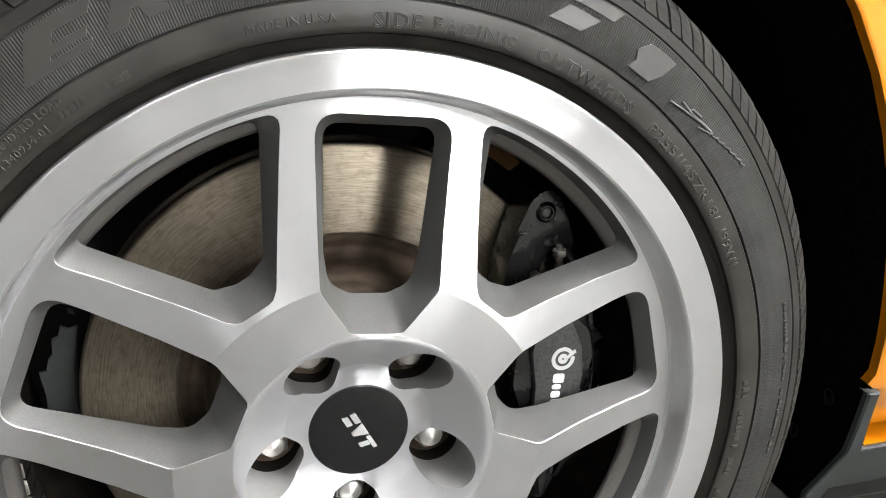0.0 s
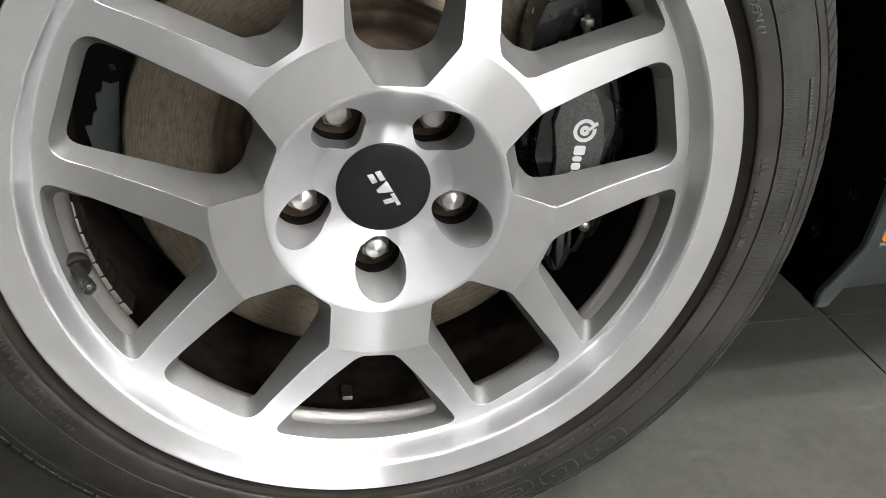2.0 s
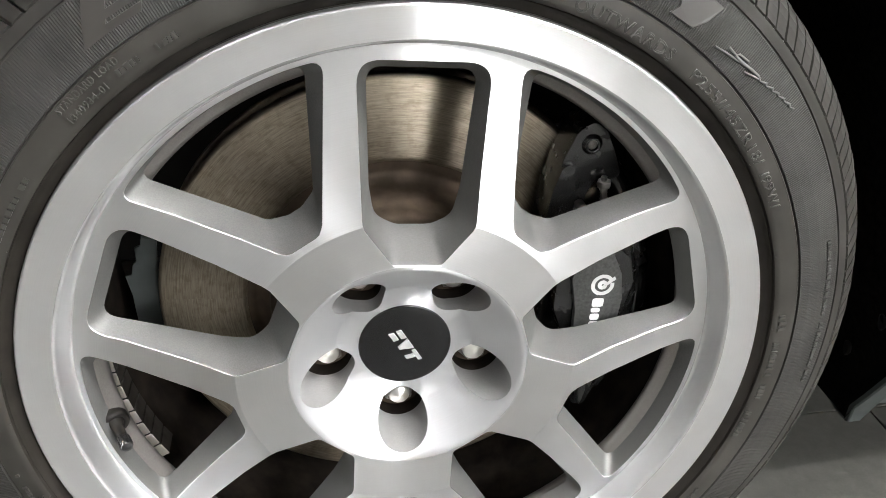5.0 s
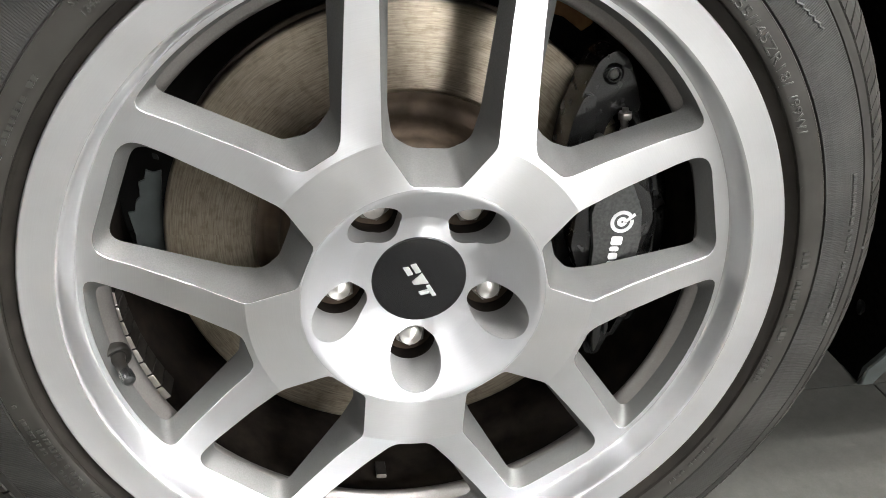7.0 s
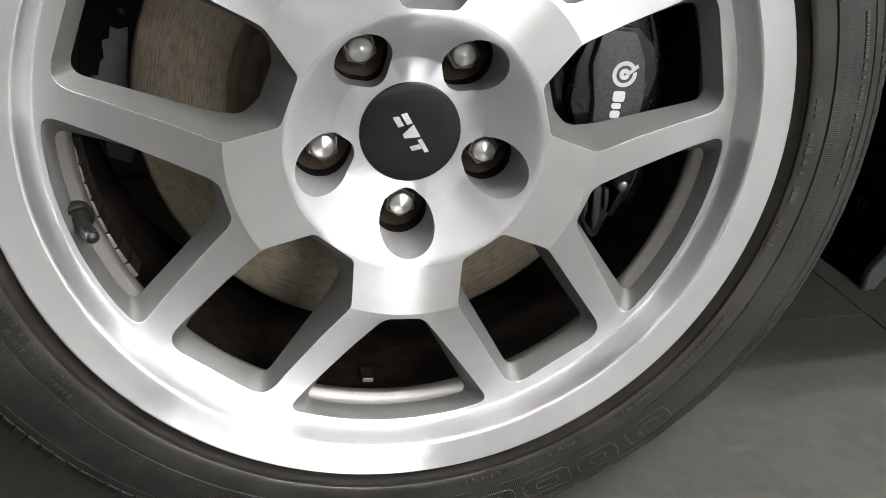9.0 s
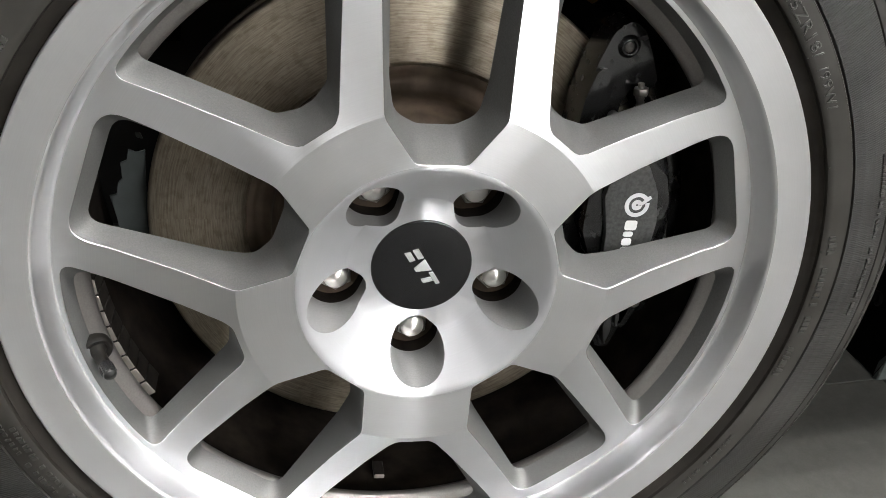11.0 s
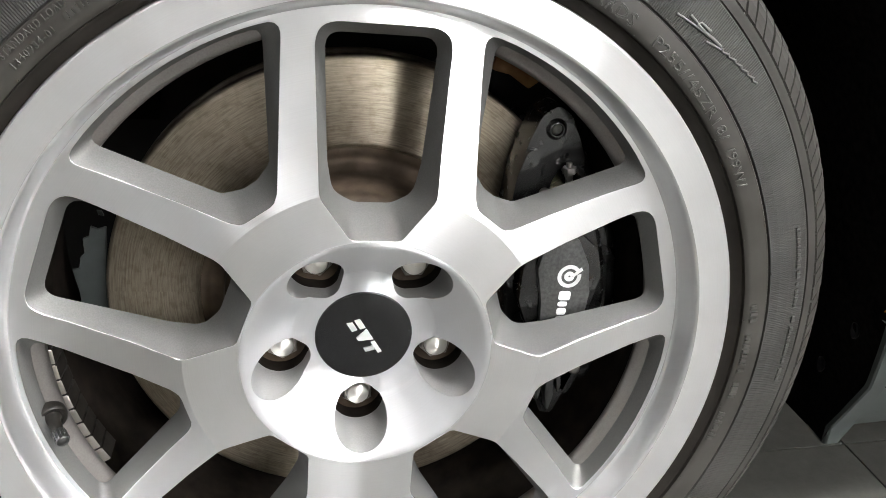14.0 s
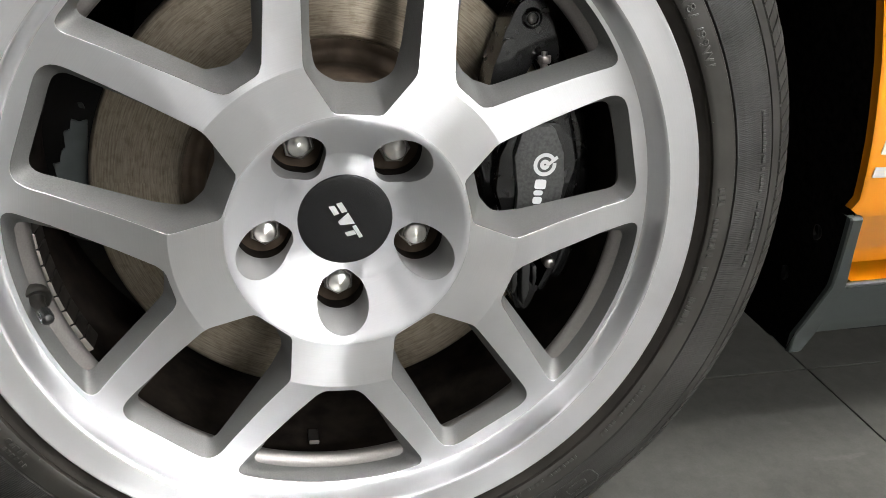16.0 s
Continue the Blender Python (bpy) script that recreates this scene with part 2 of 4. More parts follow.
# ---- building helpers ----
def mesh_from(name, verts, faces, mats, smooth=True, picks=None):
    me = bpy.data.meshes.new(name)
    me.from_pydata([tuple(v) for v in verts], [], faces)
    for m in (mats if isinstance(mats, (list, tuple)) else [mats]):
        me.materials.append(m)
    if smooth:
        me.polygons.foreach_set("use_smooth", [True] * len(me.polygons))
    if picks:
        me.polygons.foreach_set("material_index", picks)
    me.validate()
    me.update()
    return me


def part(name, me, parent, label="", m=None):
    ob = new(name, me)
    ob.parent = parent
    if m is not None:
        ob.matrix_basis = m
    return tagged(ob, label) if label else ob


def thing(name, m, label, category, group="", kind=""):
    ob = new(name)
    ob.matrix_basis = m
    return tagged(ob, label, category, group, kind)


def revolve(profile, n):
    """Profile of (radius, depth) turned round the y axis; faces look outward when the profile runs from the axis outward on the front."""
    verts, faces, k = [], [], len(profile)
    for i in range(n):
        a = 2 * math.pi * i / n
        for r, y in profile:
            verts.append((r * math.cos(a), y, r * math.sin(a)))
    for i in range(n):
        j = (i + 1) % n
        for p in range(k - 1):
            q = p + 1
            faces.append((i * k + p, i * k + q, j * k + q, j * k + p))
    return verts, faces


def box(x0, x1, y0, y1, z0, z1):
    v = [(x, y, z) for z in (z0, z1) for y in (y0, y1) for x in (x0, x1)]
    return v, [(0, 2, 3, 1), (4, 5, 7, 6), (0, 1, 5, 4), (2, 6, 7, 3), (0, 4, 6, 2), (1, 3, 7, 5)]


def bevelled(verts, faces, width, segments=2):
    bm = bmesh.new()
    vs = [bm.verts.new(v) for v in verts]
    for f in faces:
        bm.faces.new([vs[i] for i in f])
    bmesh.ops.recalc_face_normals(bm, faces=bm.faces)
    bmesh.ops.bevel(bm, geom=bm.edges[:], offset=width, segments=segments, profile=0.5, affect="EDGES", clamp_overlap=True)
    me = bpy.data.meshes.new("bevelled")
    bm.to_mesh(me)
    bm.free()
    return me


def finish(me, material_):
    me.materials.append(material_)
    me.polygons.foreach_set("use_smooth", [True] * len(me.polygons))
    me.set_sharp_from_angle(angle=radians(40))
    return me


def extruded(outline, y0, y1, width, material_, segments=2):
    """A plate in the x-z plane, from y0 (front) to y1, with rounded edges."""
    n = len(outline)
    verts = [(x, y0, z) for x, z in outline] + [(x, y1, z) for x, z in outline]
    faces = [tuple(range(n)), tuple(range(2 * n - 1, n - 1, -1))]
    faces += [(i, n + i, n + (i + 1) % n, (i + 1) % n) for i in range(n)]
    return finish(bevelled(verts, faces, width, segments), material_)


def rounded(corners, steps=6):
    """A closed outline from (x, z, radius) corners."""
    out, n = [], len(corners)
    for i, (x, z, r) in enumerate(corners):
        p = Vector((x, z))
        a = Vector(corners[i - 1][:2]) - p
        b = Vector(corners[(i + 1) % n][:2]) - p
        half = a.angle(b) / 2
        d = min(r / math.tan(half), a.length * 0.48, b.length * 0.48)
        s, e = p + a.normalized() * d, p + b.normalized() * d
        for k in range(steps + 1):
            t = k / steps
            out.append((1 - t) ** 2 * s + 2 * t * (1 - t) * p + t * t * e)
    return [(v.x, v.y) for v in out]


def even(outline, n):
    """The outline with n points at even steps."""
    pts = [Vector(p) for p in outline]
    pts.append(pts[0])
    acc = [0.0]
    for a, b in zip(pts, pts[1:]):
        acc.append(acc[-1] + (b - a).length)
    out, k = [], 0
    for i in range(n):
        s = acc[-1] * i / n
        while acc[k + 1] < s:
            k += 1
        f = (s - acc[k]) / max(acc[k + 1] - acc[k], 1e-9)
        p = pts[k].lerp(pts[k + 1], f)
        out.append((p.x, p.y))
    return out


def mm(corners):
    return [(x / 1000, z / 1000, r / 1000) for x, z, r in corners]


def mirrored(half):
    return half + [(-x, z, r) for x, z, r in reversed(half)]


def turn(points, degrees):
    """Outline given as (across clockwise, outward) to wheel x-z, its axis at that angle."""
    a = radians(degrees)
    return [(u * math.sin(a) + v * math.cos(a), -u * math.cos(a) + v * math.sin(a)) for u, v in points]


# ---- wheel ----
WHEEL = Matrix.Translation((0, 0, 0.333)) @ Matrix.Rotation(radians(4.8), 4, "Y")
FACE_R = [0.0, 0.083, 0.1175, 0.150, 0.190, 0.205, 0.2225]
FACE_Y = [-0.0425, -0.0430, -0.0440, -0.0340, -0.0256, -0.0240, -0.0232]


def face_y(r):
    return float(np.interp(r, FACE_R, FACE_Y))


A_FRONT = rounded(mm(mirrored([(16, 83.3, 5), (36.2, 111, 14), (41.6, 212, 15)])), 6)
A_BACK = rounded(mm(mirrored([(12, 97, 12), (26, 104, 14), (30, 125, 30), (34.5, 204, 10)])), 6)


def with_arc(half, radius, reach, corner=8.0, steps=12):
    """A symmetric outline whose outer side is an arc about the axle between -reach and +reach degrees."""
    arc = [(radius * math.sin(radians(d)), radius * math.cos(radians(d))) for d in (reach * 0.72 * (1 - 2 * k / steps) for k in range(steps + 1))]
    edge = (radius * math.sin(radians(reach)), radius * math.cos(radians(reach)))
    return rounded(mm(half + [(*edge, corner)] + [(x, z, 0.05) for x, z in arc] + [(-edge[0], edge[1], corner)] + [(-x, z, r) for x, z, r in reversed(half)]), 6)


B_FRONT = with_arc([(11.5, 121.5, 7), (17, 126, 8)], 219.7, 20.2, 8.0)
B_BACK = with_arc([(5, 131, 5), (18, 136, 8)], 215.5, 16.8, 13.0)
NA = 120


def inside(p, poly):
    x, z = p
    hit = False
    for (x0, z0), (x1, z1) in zip(poly, poly[1:] + poly[:1]):
        if (z0 > z) != (z1 > z) and x < (x1 - x0) * (z - z0) / (z1 - z0) + x0:
            hit = not hit
    return hit


def plate(holes, radii, n, height):
    """A disc between the first and the last radius with holes in it, as triangles; depth by radius."""
    pts, edges = [], []
    for h in holes:
        k = len(pts)
        pts += [Vector(p) for p in h]
        edges += [(k + i, k + (i + 1) % len(h)) for i in range(len(h))]
    for r in radii:
        k = len(pts)
        pts += [Vector((r * math.cos(2 * math.pi * (i + 0.37) / n), r * math.sin(2 * math.pi * (i + 0.37) / n))) for i in range(n)]
        edges += [(k + i, k + (i + 1) % n) for i in range(n)]
    vs, _, fs, *_ = delaunay_2d_cdt(pts, edges, [], 0, 1e-6)
    keep, lo, hi = [], radii[0], radii[-1]
    reach = [(Vector((sum(p[0] for p in h) / len(h), sum(p[1] for p in h) / len(h))), h) for h in holes]
    reach = [(c, max((Vector(p) - c).length for p in h), h) for c, h in ((c, h) for c, h in reach)]
    for f in fs:
        c = (vs[f[0]] + vs[f[1]] + vs[f[2]]) / 3
        if not lo * 0.9995 < c.length < hi:
            continue
        if any((c - m).length < d and inside(c, h) for m, d, h in reach):
            continue
        keep.append(tuple(f))
    return [(v.x, height(v.length), v.y) for v in vs], keep


def clean(me):
    bm = bmesh.new()
    bm.from_mesh(me)
    bmesh.ops.delete(bm, geom=[v for v in bm.verts if not v.link_faces], context="VERTS")
    bmesh.ops.recalc_face_normals(bm, faces=bm.faces)
    front = sum(f.normal.y * f.calc_area() for f in bm.faces)
    if front > 0:
        bmesh.ops.reverse_faces(bm, faces=bm.faces)
    bm.to_mesh(me)
    bm.free()
    return me


def pocket(front, back, depth, mat, angle):
    """The drafted wall of one opening, from a bright cut edge on the face back to the given depth."""
    f = turn(even(front, NA), angle)
    b = turn(even(back, NA), angle)
    cx, cz = sum(p[0] for p in f) / NA, sum(p[1] for p in f) / NA
    rings = [[(x, face_y(math.hypot(x, z)), z) for x, z in f]]
    for t in (0.0, 0.06, 0.2, 0.4, 0.6, 0.8, 0.95, 1.0):
        ring = []
        for i, ((x0, z0), (x1, z1)) in enumerate(zip(f, b)):
            (px, pz), (qx, qz) = f[i - 1], f[(i + 1) % NA]
            nx, nz = -(qz - pz), qx - px
            k = math.hypot(nx, nz)
            if nx * (cx - x0) + nz * (cz - z0) < 0:
                k = -k
            y0 = face_y(math.hypot(x0, z0)) + 0.0003
            x0, z0 = x0 + 0.00025 * nx / k, z0 + 0.00025 * nz / k
            s = t + 0.03 * math.sin(math.pi * t)
            ring.append((x0 + (x1 - x0) * s, y0 + (depth - y0) * t, z0 + (z1 - z0) * s))
        rings.append(ring)
    verts = [p for r in rings for p in r]
    faces, picks = [], []
    for k in range(len(rings) - 1):
        for i in range(NA):
            j = (i + 1) % NA
            faces.append((k * NA + i, k * NA + j, (k + 1) * NA + j, (k + 1) * NA + i))
            picks.append(1 if k == 0 else 0)
    me = mesh_from("pocket", verts, faces, [mat, EDGE], True, picks)
    me.set_sharp_from_angle(angle=radians(30))
    return me


wheel = thing("wheel", WHEEL, "ten-spoke machined aluminium car wheel with low-profile tyre on tiled floor", "car wheel")
BARREL_PROFILE = [(0.2513, -0.0425), (0.2520, -0.0405), (0.2500, -0.034), (0.240, -0.029), (0.236, -0.022), (0.232, -0.010), (0.228, 0.02), (0.226, 0.06), (0.222, 0.10), (0.236, 0.17), (0.248, 0.20), (0.244, 0.203), (0.232, 0.17), (0.218, 0.10), (0.222, 0.06), (0.2235, 0.024), (0.220, 0.012), (0.2125, 0.0045), (0.2085, 0.0015), (0.2070, -0.0015), (0.2078, -0.0045), (0.2105, -0.0068), (0.2150, -0.0088), (0.2185, -0.0100), (0.224, -0.0115)]
v, f = revolve(BARREL_PROFILE, 192)
k = len(BARREL_PROFILE) - 1
rim = part("rim", mesh_from("rim", v, f, [BARREL, DUST_SHADE], True, [1 if 10 < i % k < 18 else 0 for i in range(len(f))]), wheel, "warm grey painted rim barrel, dusty inside")
A_AT = [90 + 72 * k for k in range(5)]
B_AT = [54 + 72 * k for k in range(5)]
holes = [turn(even(A_FRONT, NA), a) for a in A_AT] + [turn(even(B_FRONT, NA), a) for a in B_AT]
face = part("spoke_face", clean(mesh_from("face", *plate(holes, [0.083, 0.0855, 0.10, 0.1175, 0.15, 0.17, 0.19, 0.205, 0.2225], 240, face_y), MACHINED)), rim, "machined aluminium spoke face")
face.data.set_sharp_from_angle(angle=radians(9))
# the steep step up from the spokes to the lip, hollow at its foot, rounded at its brow
part("lip_step", mesh_from("lip_step", *revolve([(0.2225, -0.0232), (0.2230, -0.0234), (0.2236, -0.0240), (0.2241, -0.0249), (0.2245, -0.0262), (0.2256, -0.0310), (0.2267, -0.0358), (0.2278, -0.0404), (0.2282, -0.0419), (0.2287, -0.0429), (0.2294, -0.0436), (0.2302, -0.0439)], 240), STEP), rim, "bright turned step below the lip")
lip = part("lip", mesh_from("lip", *revolve([(0.2302, -0.0439), (0.2350, -0.0447), (0.2400, -0.0455), (0.2485, -0.0469), (0.2494, -0.0472), (0.2502, -0.0472), (0.2509, -0.0467), (0.2513, -0.0458), (0.2515, -0.0440), (0.2514, -0.0400)], 240), LIP), rim, "polished aluminium outer lip")
lip.data.set_sharp_from_angle(angle=radians(24))
for a in A_AT:
    part("window_wall", pocket(A_FRONT, A_BACK, -0.010, PAINT, a), rim, "grey painted window wall")
for a in B_AT:
    part("window_wall", pocket(B_FRONT, B_BACK, -0.0085, PAINT, a), rim, "grey painted window wall")

# hub bowl with five bolt pockets
BOWL_R = [0.0, 0.0335, 0.0488, 0.0502, 0.070, 0.0755, 0.0785, 0.0810, 0.083, 0.0855]
BOWL_Y = [-0.0120, -0.0120, -0.0126, -0.0146, -0.0338, -0.0382, -0.0404, -0.0420, -0.0430, -0.0431]


def bowl_y(r):
    return float(np.interp(r, BOWL_R, BOWL_Y))


def teardrop(v0, r0, v1, r1):
    """The outline round two circles on one spoke line, the large one outward."""
    tilt = math.asin((r0 - r1) / (v0 - v1)) if abs(r0 - r1) < v0 - v1 else math.pi / 2 * 0.98
    out = []
    for i in range(41):
        a = -tilt + (math.pi + 2 * tilt) * i / 40
        out.append((r0 * math.cos(a), v0 + r0 * math.sin(a)))
    for i in range(25):
        a = math.pi + tilt + (math.pi - 2 * tilt) * i / 24
        out.append((r1 * math.cos(a), v1 + r1 * math.sin(a)))
    return out[:-1]


NUTS = [Vector((0.05715 * math.cos(radians(-90 + 72 * k)), 0, 0.05715 * math.sin(radians(-90 + 72 * k)))) for k in range(5)]
HOLES = []
for k in range(5):
    HOLES.append(turn(teardrop(0.0592, 0.0187, 0.0493, 0.0112), -90 + 72 * k))
bowl = part("hub_bowl", clean(mesh_from("bowl", *plate(HOLES, [0.0335, 0.0488, 0.0502, 0.057, 0.0635, 0.070, 0.0755, 0.0785, 0.0810, 0.083], 168, bowl_y), BOWL)), rim, "turned aluminium hub bowl")
bowl_normals = []
for v in bowl.data.vertices:
    r = math.hypot(v.co.x, v.co.z)
    slope = (bowl_y(r + 0.0012) - bowl_y(r - 0.0012)) / 0.0024
    slope *= min(1.0, max(0.0, (0.083 - r) / 0.005))
    bowl_normals.append(Vector((slope * v.co.x / r, -1, slope * v.co.z / r)).normalized())
bowl.data.normals_split_custom_set_from_vertices(bowl_normals)
for h in HOLES:
    n = len(h)
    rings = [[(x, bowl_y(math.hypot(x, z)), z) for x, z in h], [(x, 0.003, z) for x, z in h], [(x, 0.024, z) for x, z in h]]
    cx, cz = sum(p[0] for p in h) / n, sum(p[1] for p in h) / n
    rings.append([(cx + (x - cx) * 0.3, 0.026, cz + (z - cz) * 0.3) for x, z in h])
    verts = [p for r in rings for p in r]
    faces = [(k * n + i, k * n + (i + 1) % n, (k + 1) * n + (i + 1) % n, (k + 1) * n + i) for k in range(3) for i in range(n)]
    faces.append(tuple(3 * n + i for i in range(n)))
    # below the upper wall the hole's shade is put into the colour
    me = mesh_from("bolt_pocket", verts, faces, [POCKET, DUST_SHADE], True, [0] * n + [1] * (len(faces) - n))
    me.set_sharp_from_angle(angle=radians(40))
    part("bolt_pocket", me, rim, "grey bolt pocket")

cap = part("centre_cap", mesh_from("cap", *revolve([(0.0001, -0.0129), (0.02, -0.0129), (0.0325, -0.0128), (0.0331, -0.0126), (0.0334, -0.0121), (0.0334, -0.004)], 96), CAP), wheel, "satin black centre cap")

# silver badge of three slanted blocks on the cap
BADGE = Matrix.Translation((0.0005, 0, -0.0015)) @ Matrix.Rotation(radians(57), 4, "Y") @ Matrix.Diagonal((0.86, 1, 0.86, 1))
for outline in ([(-17, 5.5), (-8, 5.5), (-9.2, 1.0), (-18.2, 1.0)], [(-17.6, -1.0), (-9.8, -1.0), (-10.6, -5.5), (-19.4, -5.5)], [(-6.5, 5.5), (4.5, 5.5), (-0.8, -5.5), (-4, -5.5)], [(6.5, 5.5), (18, 5.5), (17.2, 2.3), (5.7, 2.3)], [(9.4, 1.9), (13.2, 1.9), (11, -5.5), (7.2, -5.5)]):
    part("badge_block", extruded([(x / 1000, z / 1000) for x, z in outline], -0.0142, -0.0128, 0.0002, SILVER, 1), cap, "silver badge block", BADGE)


def nut_mesh():
    """A closed lug nut: a shallow turned cone on a round crown, a dark gap, and the hexagon behind it."""
    v, f = revolve([(0.0001, 0.0), (0.0008, 0.0002), (0.0064, 0.0023), (0.0074, 0.0030), (0.0080, 0.0040), (0.0083, 0.0056), (0.0083, 0.0120)], 48)
    k, n = len(v), len(f)
    hexagon = ((0.0120, 0.0090), (0.0066, 0.0092), (0.0062, 0.0096), (0.0064, 0.0106), (0.0078, 0.0117), (0.026, 0.0117))
    for y, r in hexagon:
        v += [(r * math.cos(math.pi * i / 3), y, r * math.sin(math.pi * i / 3)) for i in range(6)]
    f += [(k + a * 6 + i, k + a * 6 + (i + 1) % 6, k + (a + 1) * 6 + (i + 1) % 6, k + (a + 1) * 6 + i) for a in range(len(hexagon) - 1) for i in range(6)]
    me = mesh_from("nut", v, f, [CHROME, STEEL], True, [0] * n + [1] * (len(f) - n))
    me.set_sharp_from_angle(angle=radians(25))
    return me


nut = nut_mesh()
for k, c in enumerate(NUTS):
    part("lug_nut", nut, wheel, "chrome lug nut", Matrix.Translation(c + Vector((-0.0006, -0.0062, 0.0036))) @ Matrix.Rotation(0.5 + 1.3 * k, 4, "Y"))

# ---- tyre ----
SIDE = [(0.2445, -0.034), (0.2500, -0.0375), (0.2525, -0.0405), (0.2545, -0.0428), (0.2565, -0.0448), (0.2580, -0.0464), (0.2588, -0.0478), (0.2592, -0.0480), (0.2596, -0.0478), (0.2600, -0.0502), (0.2612, -0.0511), (0.2640, -0.0515), (0.2700, -0.0511), (0.2768, -0.0499), (0.2774, -0.0490), (0.2780, -0.0488), (0.2787, -0.0500), (0.2860, -0.0492), (0.2940, -0.0475), (0.3020, -0.0452), (0.3090, -0.0430), (0.3096, -0.0420), (0.3102, -0.0417), (0.3109, -0.0424), (0.3160, -0.0405), (0.3176, -0.0397), (0.3180, -0.0386)]
CROWN = [(0.3195, -0.0360), (0.3250, -0.0300), (0.3300, -0.0240), (0.3345, -0.0150), (0.3370, -0.0020), (0.3385, 0.03), (0.3390, 0.065), (0.3385, 0.10), (0.3375, 0.13), (0.333, 0.147), (0.322, 0.168), (0.300, 0.19), (0.27, 0.188), (0.25, 0.165), (0.245, 0.16)]


def side_y(r):
    return float(np.interp(r, [p[0] for p in SIDE], [p[1] for p in SIDE]))


def rest_on_floor(verts):
    """Flattens the tyre where it stands."""
    out, back = [], WHEEL.inverted()
    for p in verts:
        w = WHEEL @ Vector(p)
        if w.z < 0.0015:
            w.z = 0.0015
            p = tuple(back @ w)
        out.append(p)
    return out


v, f = revolve(SIDE + CROWN, 360)
k = len(SIDE + CROWN)
RIBS = 1200
stations = [(0.2787, -0.0500), (0.2860, -0.0492), (0.2940, -0.0475), (0.3020, -0.0452), (0.3090, -0.0430)]
verts = []
for i in range(2 * RIBS):
    a = math.pi * i / RIBS
    for r, y in stations:
        verts.append((r * math.cos(a), y - (0.00028 if i % 2 else -0.00002), r * math.sin(a)))
faces = [(i * 5 + j, i * 5 + j + 1, (i + 1) % (2 * RIBS) * 5 + j + 1, (i + 1) % (2 * RIBS) * 5 + j) for i in range(2 * RIBS) for j in range(4)]
ribbing_mesh = mesh_from("ribbing", verts, faces, RIBBED, False)
zone = [2 if r < 0.2597 else 3 if r < 0.2770 else 1 if 0.2779 < r < 0.3090 else 0 for r, y in SIDE + CROWN]
tyre = part("tyre", mesh_from("tyre", rest_on_floor(v), f, [RUBBER, RIBBED, BEAD, BAND], True, [zone[i % (k - 1)] for i in range(len(f))]), wheel, "black low-profile rubber tyre")
tyre.data.set_sharp_from_angle(angle=radians(35))

tagged(part("ribbing", ribbing_mesh, tyre, "fine radial ribs round the sidewall"), kind="stuff")
# shoulder blocks, parted by slanted sipes
SHOULDER = [(0.3188, -0.0402), (0.3225, -0.0372), (0.3275, -0.0330), (0.3320, -0.0285), (0.3362, -0.0222), (0.3395, -0.0130), (0.3410, 0.0), (0.3415, 0.018)]
verts, faces = [], []
COUNT = 188
for i in range(COUNT):
    width = 0.86 if i % 3 else 0.80
    a0, a1 = 2 * math.pi * i / COUNT, 2 * math.pi * (i + width) / COUNT
    base = len(verts)
    for j, (r, y) in enumerate(SHOULDER):
        lean = 0.045 * j / len(SHOULDER)
        wob = 0.0002 * math.sin(i * 2.7 + j)
        for ang in (a0 + lean, a1 + lean):
            for drop in (0.0, 0.006):
                verts.append(((r - drop + wob) * math.cos(ang), y + drop * 0.5, (r - drop + wob) * math.sin(ang)))
    n = len(SHOULDER)
    for j in range(n - 1):
        p, q = base + 4 * j, base + 4 * (j + 1)
        faces += [(p, p + 2, q + 2, q), (p, q, q + 1, p + 1), (p + 2, p + 3, q + 3, q + 2)]
    faces += [(base, base + 1, base + 3, base + 2)]
tagged(part("tread", mesh_from("tread", rest_on_floor(verts), faces, RUBBER, False), tyre, "worn shoulder tread blocks"), kind="stuff")
# inner tread ribs
for y0, y1 in ((0.024, 0.052), (0.060, 0.088), (0.096, 0.124)):
    part("tread_rib", mesh_from("rib", rest_on_floor(revolve([(0.336, y0), (0.3415, y0 + 0.001), (0.342, (y0 + y1) / 2), (0.3415, y1 - 0.001), (0.336, y1)], 240)[0]), revolve([(0, 0)] * 5, 240)[1], RUBBER), tyre)


def on_side(x, z, lift):
    """A point on the sidewall: x along the clockwise arc, from the angle 0, at radius z."""
    return (z * math.cos(x), side_y(z) - lift, z * math.sin(x))


